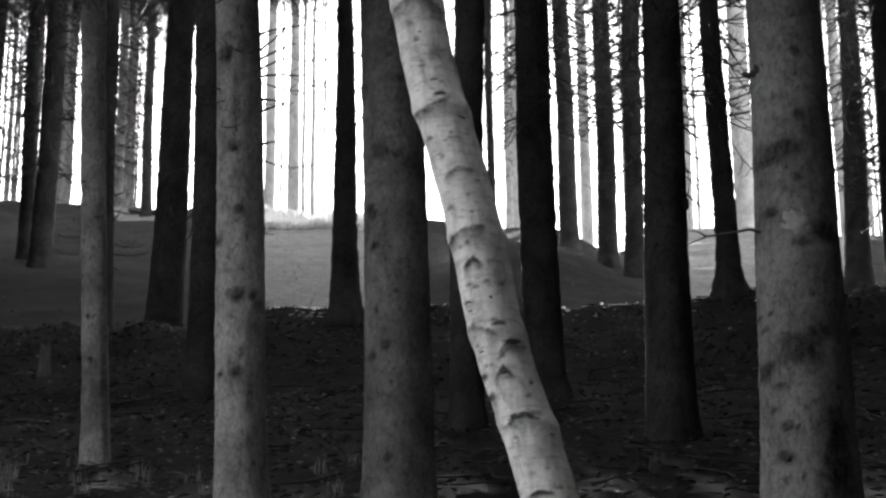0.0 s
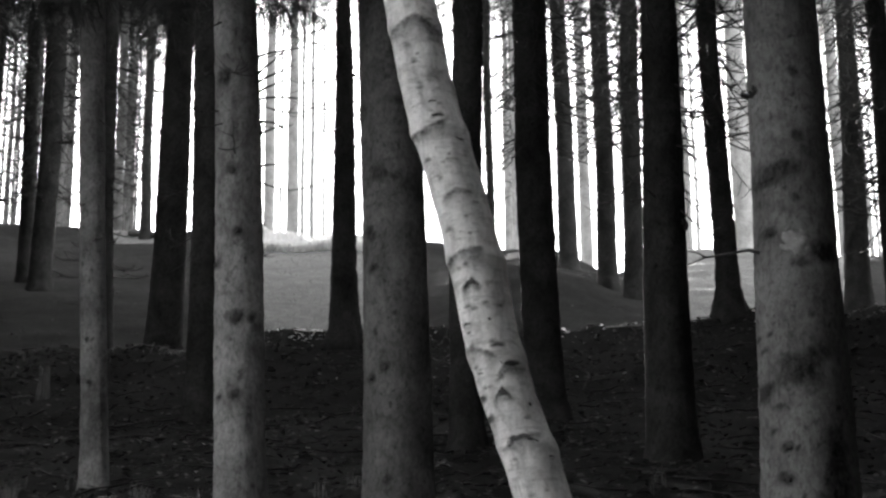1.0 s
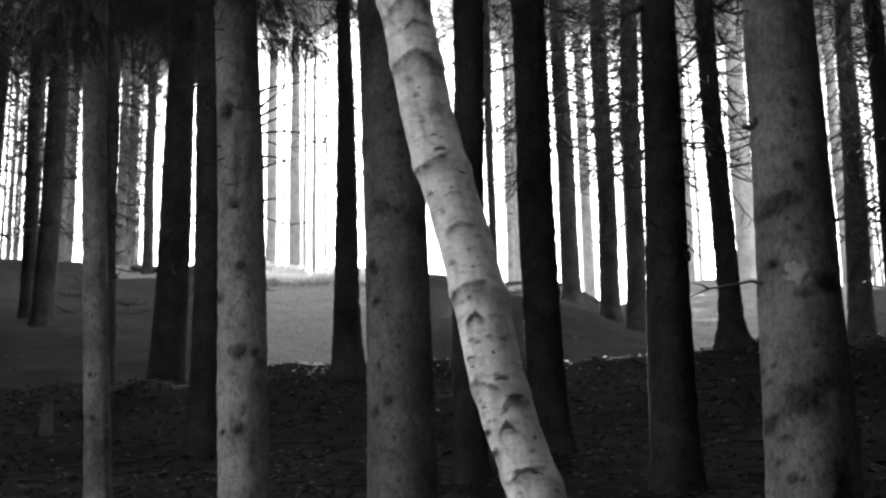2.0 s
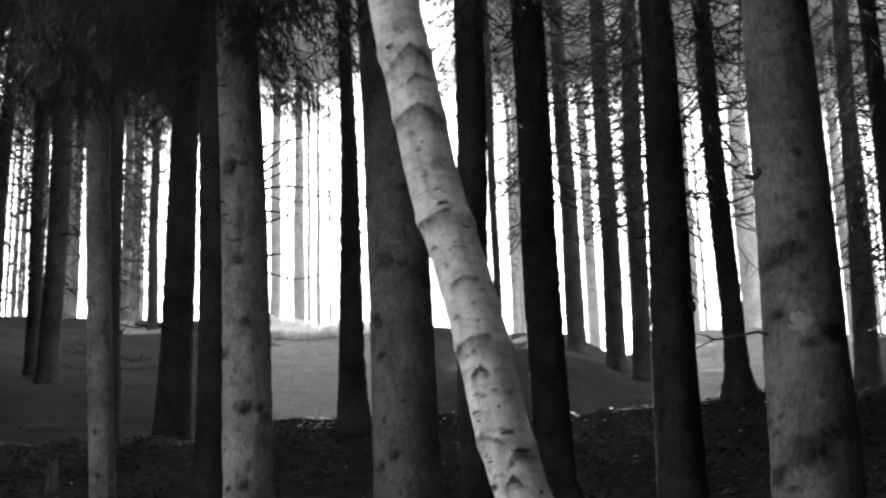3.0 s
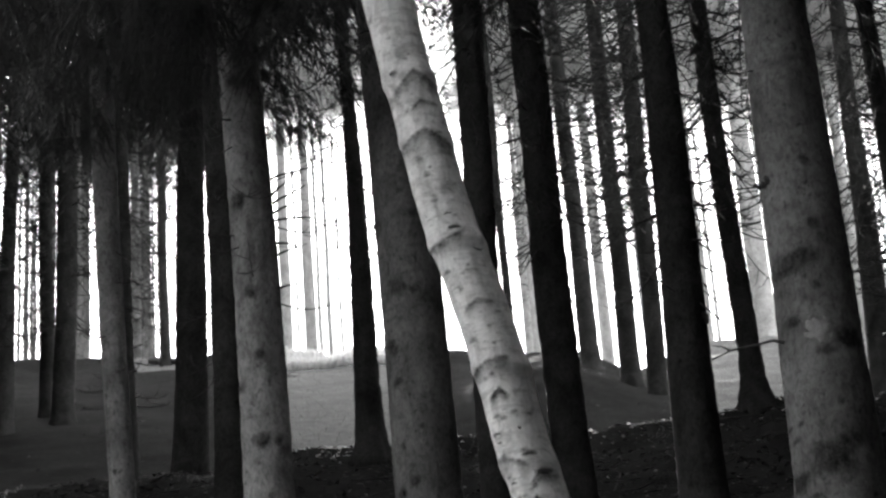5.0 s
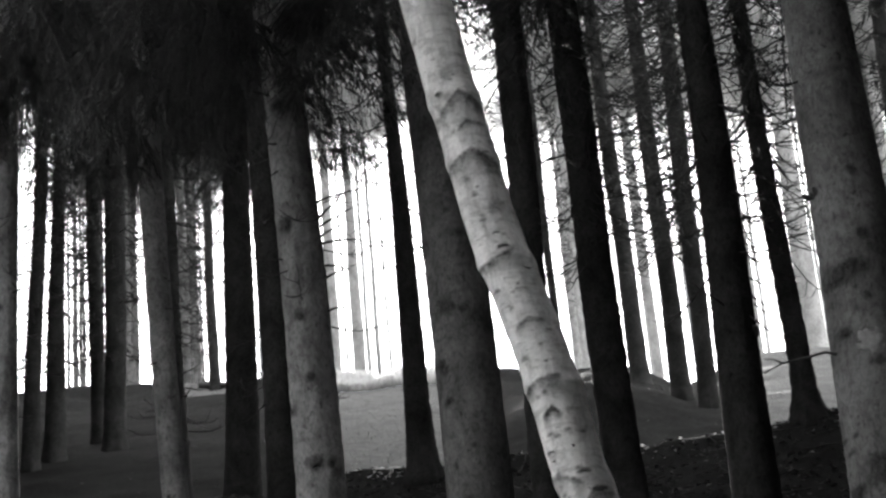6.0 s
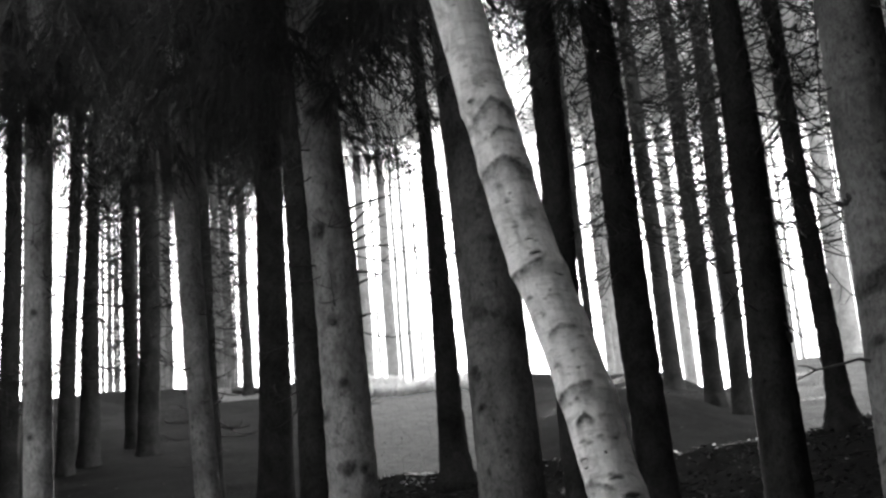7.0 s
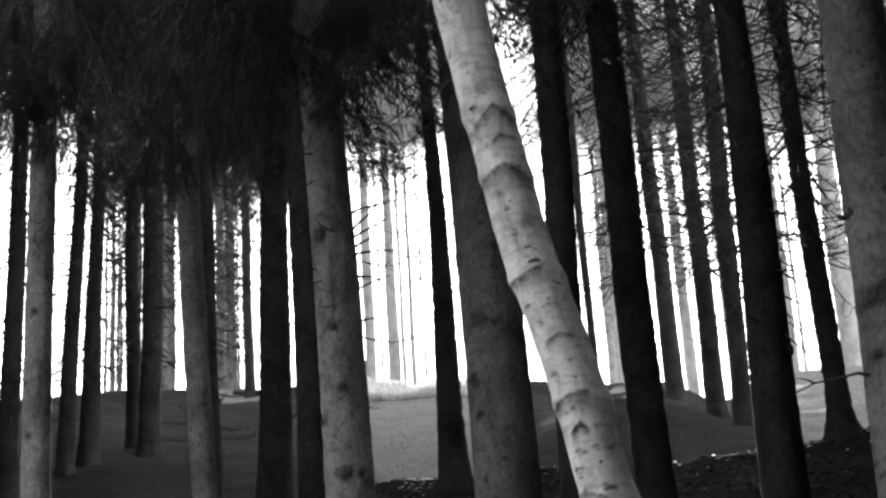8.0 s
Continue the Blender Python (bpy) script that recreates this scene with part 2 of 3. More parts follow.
def stain(trunk, marks=(), brows=()):
    """Stores the attribute "stain" on the side of a trunk that faces down the slope. marks: x, z, half width, half height, depth, from the
    foot; brows: an arched edge through three points x, z, the fade below it and its depth."""
    co = np.empty(len(trunk.data.vertices) * 3)
    trunk.data.vertices.foreach_get("co", co)
    x, y, z = co.reshape(-1, 3).T
    wob = np.array([noise.noise(Vector((p * 9, q * 9, r * 14))) for p, q, r in zip(x, y, z)])
    val = np.zeros(len(x))
    for mx, mz, w, h, depth in marks:
        e = ((x - mx) / w) ** 2 + ((z - mz) / h) ** 2
        val = np.maximum(val, depth * np.exp(-e * (1 + 0.9 * wob)))
    for x0, z0, x1, z1, x2, z2, fade, depth in brows:
        d = np.interp(x, (x0, x1, x2), (z0, z1, z2)) + 0.008 * wob - z
        edge = np.where(d >= 0, np.exp(-np.maximum(d, 0) / fade), np.exp(np.minimum(d, 0) / 0.005))
        side = np.clip((x - x0) / 0.02 + 0.5, 0, 1) * np.clip((x2 - x) / 0.02 + 0.5, 0, 1)
        val = np.maximum(val, depth * edge * side)
    val[y > 0.02] = 0
    trunk.data.attributes.new("stain", "FLOAT", "POINT").data.foreach_set("value", val)


def blotch(name, stem, u, z, half_w, half_h, thick, mat, parent, seed, arch=0.0, ragged=0.35, label="", n=16):
    """A raised, ragged patch on a trunk; u: from -1 (left rim) to 1 (right rim) of the side that faces down the slope."""
    mid = -math.pi / 2 + math.asin(max(-0.98, min(0.98, u)))
    r = stem.radius(z)
    verts, index, faces = [], {}, []

    def level(i, j):
        p, q = 2 * i / n - 1, 2 * j / n - 1
        e = math.hypot(p, q) + ragged * noise.noise(Vector((p * 2.2 + seed * 5, q * 2.2, seed)))
        return p, q, 1 - e

    for i in range(n + 1):
        for j in range(n + 1):
            p, q, s = level(i, j)
            if s > -0.12:
                lift = -0.003 + (0.003 + thick) * min(1.0, max(0.0, s + 0.12) * 2.5)
                index[i, j] = len(verts)
                verts.append(stem.at(mid + p * half_w / r, z + q * half_h - arch * (p * p) * half_w, lift))
    for i in range(n):
        for j in range(n):
            k = [(i, j), (i + 1, j), (i + 1, j + 1), (i, j + 1)]
            if all(c in index for c in k):
                faces.append(tuple(index[c] for c in k))
    return part(name, verts, faces, mat, parent, label) if faces else None


def tube(verts, faces, pts, r0, r1, sides=3):
    base = len(verts)
    for k, p in enumerate(pts):
        p = Vector(p)
        d = (Vector(pts[min(k + 1, len(pts) - 1)]) - Vector(pts[max(k - 1, 0)])).normalized()
        s = d.cross(Vector((0.31, 0.17, 0.93))).normalized()
        t = d.cross(s)
        r = r0 + (r1 - r0) * k / (len(pts) - 1)
        for i in range(sides):
            a = 2 * math.pi * i / sides
            verts.append(p + s * (r * math.cos(a)) + t * (r * math.sin(a)))
    for k in range(len(pts) - 1):
        for i in range(sides):
            j = (i + 1) % sides
            faces.append((base + k * sides + i, base + k * sides + j, base + (k + 1) * sides + j, base + (k + 1) * sides + i))
    faces.append(tuple(base + (len(pts) - 1) * sides + i for i in range(sides)))


def twig_path(rnd, start, a, length, rise, n=5):
    pts, p = [Vector(start)], Vector(start)
    for i in range(n):
        s = (i + 1) / n
        d = Vector((math.cos(a), math.sin(a), rise - 0.5 * s + 1.1 * s * s)).normalized()
        p = p + d * (length / n)
        pts.append(p.copy())
        a += rnd.uniform(-0.22, 0.22)
    return pts


def dead_twigs(stem, low, high, count, length, thick, seed):
    """One (verts, faces) for each dead branch with its side twigs."""
    rnd = random.Random(seed * 7 + 1)
    for k in range(count):
        verts, faces = [], []
        z = low + (high - low) * (k + rnd.random()) / count
        a = rnd.random() * 2 * math.pi
        ln = length * rnd.uniform(0.4, 1.0) * (0.7 + 0.3 * (z - low) / (high - low + 0.01))
        main = twig_path(rnd, stem.at(a, z, -0.01), a, ln, rnd.uniform(-1.1, 0.25))
        tube(verts, faces, main, thick * rnd.uniform(0.8, 1.4), thick * 0.45)
        for q in range(rnd.randint(2, 5)):
            i = rnd.randint(1, 4)
            side = twig_path(rnd, main[i], a + rnd.choice((-1, 1)) * rnd.uniform(0.5, 1.1), ln * rnd.uniform(0.2, 0.5), rnd.uniform(-0.5, 0.3), 3)
            tube(verts, faces, side, thick * 0.6, thick * 0.3)
        yield verts, faces


# ---------- spruce crowns ----------
def crown_mesh(name, seed, branches, height, reach, needle_pairs, spacing, mat=NEEDLES):
    rnd = random.Random(seed)
    verts, faces = [], []
    for k in range(branches):
        z0 = height * ((k + rnd.random()) / branches) ** 1.35
        a = k * 2.4 + rnd.uniform(-0.4, 0.4)
        ln = (reach * (1 - z0 / height) ** 0.75 + 0.25) * rnd.uniform(0.7, 1.1)
        out = Vector((math.cos(a), math.sin(a), 0))
        side = Vector((-math.sin(a), math.cos(a), 0))
        droop, lift = rnd.uniform(0.35, 0.7), rnd.uniform(0.0, 0.2)
        spine = lambda s: out * (ln * s) + Vector((0, 0, z0 + ln * (lift * s - droop * s * s + 0.12 * s ** 4)))
        tube(verts, faces, [spine(i / 5) for i in range(6)], 0.009, 0.003)
        n = max(4, int(ln / spacing))
        for i in range(n):
            s = (i + 1.0) / n
            for way in (-1, 1):
                if rnd.random() < 0.08:
                    continue
                tl = (0.1 + 0.34 * math.sin(math.pi * min(1, s * 0.9 + 0.1)) * ln / 1.8) * rnd.uniform(0.6, 1.2)
                d = (side * way + out * rnd.uniform(0.3, 0.8) + Vector((0, 0, rnd.uniform(-1.0, -0.15)))).normalized()
                base = spine(s)
                cross = d.cross(Vector((rnd.uniform(-0.4, 0.4), rnd.uniform(-0.4, 0.4), 1))).normalized()
                for q in range(needle_pairs):
                    f0, f1 = q / needle_pairs, (q + 1.3) / needle_pairs
                    w = (0.012 + 0.012 * (1 - f0)) if needle_pairs > 3 else 0.06 * (1.1 - f0)
                    p0, p1 = base + d * (tl * f0), base + d * (tl * f1)
                    p0 = p0 + Vector((0, 0, -0.15 * tl * f0 * f0))
                    p1 = p1 + Vector((0, 0, -0.15 * tl * f1 * f1))
                    b = len(verts)
                    verts += [p0, p1 + cross * w, p1 - cross * w, p0 + d * (tl * 0.5 / needle_pairs)]
                    faces += [(b, b + 3, b + 1), (b, b + 2, b + 3)]
    return mesh_from(name, verts, faces, mat, smooth=False)


FULL_CROWNS = [crown_mesh("crown", 40 + i, 125, 7.5, 1.8, 10, 0.055) for i in range(3)]
SLIM_CROWNS = [crown_mesh("crown", 60 + i, 170, 9.5, 2.1, 2, 0.085) for i in range(3)]
FAR_CROWNS = [crown_mesh("crown", 80 + i, 170, 9.5, 2.1, 2, 0.1, HAZE_NEEDLES) for i in range(3)]


def bough_mesh(seed, ln):
    """One green bough along x: a drooping spine hung with needle sprays."""
    rnd = random.Random(seed)
    verts, faces = [], []
    droop = rnd.uniform(0.35, 0.6)
    spine = lambda s: Vector((ln * s, 0.05 * math.sin(s * 5 + seed), ln * (0.1 * s - droop * s * s + 0.14 * s ** 4)))
    tube(verts, faces, [spine(i / 7) for i in range(8)], 0.011, 0.003, 4)

    def spray(base, d, tl, sag):
        n = max(4, int(tl / 0.016))
        for i in range(n):
            s = (i + 0.5) / n
            c = base + d * (tl * s) + Vector((0, 0, -sag * tl * s * s))
            for way in (-1, 1):
                a = rnd.random() * 6.28
                o = (d * 0.8 + Vector((math.cos(a), math.sin(a), rnd.uniform(-0.9, 0.4)))).normalized() * (0.026 * rnd.uniform(0.7, 1.2))
                w = d.cross(o).normalized() * 0.0035
                b = len(verts)
                verts.extend((c - w, c + w, c + o))
                faces.append((b, b + 1, b + 2))
        tube(verts, faces, [base + d * (tl * s) + Vector((0, 0, -sag * tl * s * s)) for s in (0, 0.5, 1)], 0.003, 0.0015)

    for i in range(int(ln / 0.07)):
        s = (i + 1.5) / (ln / 0.07 + 1)
        for way in (-1, 1):
            tl = (0.16 + 0.3 * math.sin(math.pi * min(1, s * 0.85 + 0.1))) * rnd.uniform(0.5, 1.25)
            d = Vector((rnd.uniform(0.1, 0.7), way * rnd.uniform(0.25, 1.0), rnd.uniform(-1.3, -0.3))).normalized()
            spray(spine(s), d, tl, 0.35)
            for k in range(3):
                q = rnd.uniform(0.2, 0.9)
                d2 = (d + Vector((rnd.uniform(-0.6, 0.6), rnd.uniform(-0.6, 0.6), rnd.uniform(-0.9, 0)))).normalized()
                spray(spine(s) + d * (tl * q) + Vector((0, 0, -0.35 * tl * q * q)), d2, tl * rnd.uniform(0.35, 0.7), 0.3)
    return mesh_from("bough", verts, faces, NEEDLES, smooth=False)


BOUGHS = [bough_mesh(200 + i, 1.0 + 0.15 * i) for i in range(4)]


def boughs(root, stem, spots):
    """Green boughs on a trunk: height above the foot, bearing in degrees (-90 points down the slope), size."""
    for i, (z, bearing, size) in enumerate(spots):
        ob = new("bough", BOUGHS[(i + stem.seed) % 4])
        ob.parent = root
        ob.location = stem.at(radians(bearing), z, -0.02)
        ob.rotation_euler = (0, 0, radians(bearing))
        ob.scale = (size, size, size)


def ring(seed, low, high, count, first, last, size):
    rs = random.Random(seed)
    return [(low + (high - low) * (k + rs.random()) / count, rs.uniform(first, last), size * rs.uniform(0.75, 1.2)) for k in range(count)]


SPRUCE = "tall spruce with a bare trunk on the wooded slope"


def spruce(x, y, r, taper, lean, crown, twigs=(), detail=1, label=SPRUCE, seed=0, full=False, flare=0.28, path=None, height=None, group="spruce stand", bark=None, stretch=(1, 1)):
    """One spruce: an empty at its foot with trunk, crown and dead twigs. crown: height of the lowest green branches above the foot."""
    seed = seed or int(abs(x) * 131 + y * 17) % 997 + 1
    zb = ground_z(x, y)
    root = tagged(new("spruce_tree"), label, "tree", group)
    root.location = (x, y, zb)
    tall = height or crown + (7.4 if full else 9.3) * stretch[1]
    stem = Stem(r, taper, lean, tall, seed, path, flare, (0.012, 0.016, 0.0055)[detail], (0.05, 0.05, 0.05)[detail])
    sides, fine, fine_to = ((14, 0.11, 10.0), (28, 0.05, 8.0), (80, 0.022, 4.6))[detail]
    trunk = part("trunk", *trunk_mesh(stem, sides, fine, fine_to), bark or SHADE_BARK, root)
    meshes = FULL_CROWNS if full else FAR_CROWNS if bark is HAZE_BARK else SLIM_CROWNS
    top = new("crown", meshes[seed % 3])
    top.parent = root
    top.location = (stem.axis(crown), 0, crown)
    top.scale = (stretch[0], stretch[0], stretch[1])
    top.rotation_euler = (0, 0, seed * 1.7)
    if twigs:
        low, high, count, length, thick = twigs
        bare = list(dead_twigs(stem, low, high, count, length, thick, seed))
        if detail:
            for v, f in bare:
                part("dead_branch", v, f, TWIG, root)
        else:
            verts, faces = [], []
            for v, f in bare:
                faces += [tuple(i + len(verts) for i in c) for c in f]
                verts += v
            tagged(part("twig_mass", verts, faces, TWIG, root, "thin bare dead twigs"), kind="stuff")
    return root, trunk, stem

# ---------- the near trees ----------
def knots(stem, trunk, spots, seed, marks=(), pits=22):
    """Raised knots with the weathered bark round them, further dark marks, and small pits in the bark."""
    rs = random.Random(seed)
    around = []
    for i, (u, z, size) in enumerate(spots):
        blotch("knot", stem, u, z, size * 0.85, size * 0.7, 0.012, KNOT, trunk, seed + i, 0.3, 0.7, n=12)
        around.append((stem.axis(z) + u * stem.radius(z), z, size * 1.5, size * 1.5, 0.85))
    for k in range(pits):
        z = rs.uniform(0.1, 3.6)
        around.append((stem.axis(z) + rs.uniform(-0.95, 0.6) * stem.radius(z), z, rs.uniform(0.005, 0.013), rs.uniform(0.006, 0.02), rs.uniform(0.25, 0.65)))
    stain(trunk, around + list(marks))


root, trunk, stem = spruce(-1.048, 9.6, 0.133, 0.0041, -0.0387, 4.6, (1.9, 4.0, 16, 0.5, 0.005), 2, "spruce with dark knots, lit tone put into its bark", 11, True, bark=LIT_BARK, stretch=(0.55, 2.0))
knots(stem, trunk, [(-0.51, 2.57, 0.03), (-0.17, 2.0, 0.024), (-0.04, 1.16, 0.03), (0.58, 1.16, 0.02), (-0.09, 0.73, 0.022), (-0.72, 0.73, 0.014), (-0.14, 3.31, 0.03), (0.05, 1.65, 0.018), (-0.9, 1.48, 0.02)], 11, [(-0.135, 2.56, 0.03, 0.05, 0.9), (-0.09, 2.3, 0.015, 0.2, 0.25), (0.03, 0.62, 0.02, 0.09, 0.6), (0.06, 1.12, 0.03, 0.05, 0.6), (-0.03, 0.2, 0.05, 0.12, 0.3), (0.05, 1.42, 0.04, 0.06, 0.3), (-0.1, 1.3, 0.08, 0.015, 0.3)])
for height, reach, rise in [(2.46, 0.24, 0.0), (2.56, 0.2, 0.5), (2.5, 0.15, 0.45), (2.33, 0.16, -0.3), (2.61, 0.14, 0.9), (2.24, 0.15, 0.35), (2.72, 0.27, 0.2), (2.05, 0.12, 0.1)]:
    v, f = [], []
    tube(v, f, [(0.02, -0.02, height), (0.08, -0.05, height + rise * 0.05), (0.03 + reach * 0.6, -0.06, height + rise * reach * 0.5), (0.03 + reach, -0.04, height + rise * reach)], 0.01, 0.004, 5)
    part("dead_branch", v, f, TWIG, root)
boughs(root, stem, ring(1, 3.75, 5.2, 26, -210, -20, 0.75) + ring(5, 3.0, 3.5, 4, -50, 30, 0.32) + [(3.05, -10, 0.33), (3.15, 18, 0.38), (2.98, -35, 0.28), (3.25, 30, 0.36)] + ring(6, 3.3, 4.2, 12, -140, -50, 0.6))
root, trunk, stem = spruce(-0.226, 9.8, 0.183, 0.009, -0.0235, 5.4, (3.4, 5.5, 10, 0.6, 0.005), 2, "stout spruce behind the leaning birch, one side in shade", 12, True, 0.12, bark=MID_BARK, stretch=(1.5, 1.9))
knots(stem, trunk, [(-0.68, 1.42, 0.018), (-0.77, 1.64, 0.016), (-0.35, 0.84, 0.02), (-0.73, 0.79, 0.018), (-0.31, 0.22, 0.016), (-0.64, 1.6, 0.016)], 12, [(-0.1, 1.96, 0.07, 0.06, 0.7), (-0.02, 1.94, 0.04, 0.04, 0.6), (-0.06, 2.55, 0.03, 0.03, 0.5), (0.0, 2.4, 0.03, 0.03, 0.5), (-0.13, 1.05, 0.012, 0.02, 0.7), (-0.02, 1.15, 0.02, 0.02, 0.5)])
root, trunk, stem = spruce(1.606, 8.0, 0.200, 0.0185, 0.0158, 4.5, (2.8, 5.2, 14, 0.6, 0.005), 2, "stout spruce with flaking bark and dark moss patches", 13, True, bark=FLAKY_BARK, stretch=(1.4, 2.0))
knots(stem, trunk, [(0.07, 2.34, 0.016), (0.04, 2.02, 0.015), (-0.72, 1.57, 0.016), (-0.59, 0.44, 0.022), (-0.57, 0.58, 0.016)], 13, [(x - 1.606, z - 2.56, w, h, d) for x, z, w, h, d in [(1.644, 4.906, 0.025, 0.03, 0.8), (1.425, 4.852, 0.03, 0.04, 0.9), (1.635, 4.593, 0.025, 0.02, 0.8), (1.55, 4.43, 0.09, 0.045, 0.75),
        (1.50, 4.39, 0.06, 0.04, 0.8), (1.615, 4.287, 0.02, 0.018, 0.8), (1.493, 4.14, 0.01, 0.02, 0.8), (1.73, 4.03, 0.07, 0.06, 0.85), (1.62, 3.98, 0.05, 0.03, 0.6), (1.66, 3.56, 0.07, 0.05, 0.7),
        (1.448, 3.597, 0.02, 0.018, 0.7), (1.60, 3.47, 0.085, 0.08, 0.95), (1.55, 3.52, 0.05, 0.04, 0.9), (1.442, 3.41, 0.03, 0.035, 1.1), (1.484, 3.326, 0.03, 0.02, 0.7), (1.71, 3.10, 0.06, 0.11, 0.9),
        (1.71, 2.92, 0.07, 0.12, 0.9), (1.492, 3.148, 0.012, 0.02, 0.9), (1.399, 3.111, 0.018, 0.012, 0.7), (1.484, 3.016, 0.03, 0.022, 0.8), (1.487, 2.906, 0.018, 0.015, 0.8), (1.458, 3.223, 0.012, 0.018, 0.7)]]
        + [(rs.uniform(-0.19, 0.14), rs.uniform(0.2, 1.25), rs.uniform(0.006, 0.014), rs.uniform(0.008, 0.018), rs.uniform(0.5, 1.0)) for rs in [random.Random(3)] for k in range(26)])
for x, z, s in [(1.425, 4.85, 0.03), (1.442, 3.41, 0.024), (1.60, 3.5, 0.03), (1.72, 4.02, 0.035), (1.70, 3.06, 0.04)]:
    blotch("moss_patch", stem, max(-0.95, min(0.95, (x - 1.606 - stem.axis(z - 2.56)) / stem.radius(z - 2.56))), z - 2.56, s * 1.3, s, 0.006, MOSS, trunk, int(z * 100), ragged=1.1, label="raised dark moss cushion")
blotch("lichen_patch", stem, -0.26, 1.51, 0.06, 0.06, 0.003, LICHEN, trunk, 44, ragged=0.8, label="pale lichen patch", n=20)
# a thin broken branch reaching sideways from the stout spruce
bx, by, bz = root.location
v, f = [], []
tube(v, f, [(1.45 - bx, -0.1, 4.06 - bz), (1.40 - bx, -0.1, 4.075 - bz), (1.33 - bx, -0.12, 4.055 - bz), (1.20 - bx, -0.12, 4.036 - bz), (1.115 - bx, -0.1, 4.005 - bz)], 0.009, 0.003, 6)
tube(v, f, [(1.20 - bx, -0.12, 4.036 - bz), (1.16 - bx, -0.16, 4.045 - bz), (1.11 - bx, -0.2, 4.04 - bz)], 0.005, 0.002, 5)
part("branch", v, f, LOGWOOD, root, "thin bare branch stub")
v, f = [], []
tube(v, f, [(-0.15, -0.05, 2.27), (-0.18, -0.06, 2.278), (-0.186, -0.06, 2.284)], 0.014, 0.007, 8)
part("branch_stub", v, f, KNOT, root)
root, trunk, stem = spruce(-2.316, 12.0, 0.088, 0.001, -0.0431, 4.7, (1.5, 4.5, 22, 0.6, 0.005), 2, "slender spruce trunk with lit-toned bark on the slope", 14, True, bark=LIT_BARK, stretch=(0.55, 2.0))
knots(stem, trunk, [(-0.19, 0.68, 0.016), (-0.33, 0.98, 0.012)], 14)
boughs(root, stem, ring(2, 4.0, 5.6, 20, -120, 50, 0.6) + ring(7, 3.35, 4.4, 9, -115, -60, 0.5) + ring(9, 3.6, 4.4, 6, -20, 40, 0.6))
root, trunk, stem = spruce(-3.219, 11.0, 0.093, 0.0016, -0.0093, 4.6, (2.4, 4.2, 14, 0.6, 0.005), 2, "slender spruce trunk with lit-toned bark and small knots", 15, True, bark=LIT_BARK, stretch=(0.55, 2.0))
knots(stem, trunk, [(-0.04, 2.39, 0.018), (-0.63, 1.91, 0.014), (-0.28, 1.55, 0.016)], 15)
boughs(root, stem, ring(3, 3.75, 5.4, 28, -215, -15, 0.68) + ring(8, 3.5, 4.4, 9, -120, -60, 0.5))
root, trunk, stem = spruce(1.622, 12.6, 0.166, 0.0133, 0.0103, 7.0, (1.8, 7.0, 120, 0.8, 0.0085), 2, "spruce trunk with deep shade put into its bark", 16, stretch=(1.1, 1.7))
blotch("knot", stem, 0.85, 1.68, 0.05, 0.05, 0.02, KNOT, trunk, 16, n=10)

# ---------- the leaning birch ----------
BIRCH_Z = (0.0, 0.66, 0.89, 1.08, 1.28, 1.52, 1.72, 1.87, 2.04, 2.23, 2.45, 2.68, 2.85, 3.11, 3.7, 5.0, 8.0)
BIRCH_X = (0.01, -0.178, -0.24, -0.305, -0.357, -0.398, -0.443, -0.48, -0.529, -0.575, -0.611, -0.654, -0.684, -0.726, -0.815, -0.97, -1.24)
birch = tagged(new("birch_tree"), "leaning birch with pale peeling bark and dark scars", "tree")
birch.location = (0.53, 6.0, 1.9)
bstem = Stem(0.096, 0.001, 0, 8.0, 5, (BIRCH_Z, BIRCH_X), 0.4, 0.0025, 0.05, [(1.21, 0.006), (1.55, 0.008), (2.02, 0.008), (2.42, 0.006), (2.67, 0.008), (0.9, 0.006)])
btrunk = part("trunk", *trunk_mesh(bstem, 110, 0.009, 3.6), BIRCH, birch)
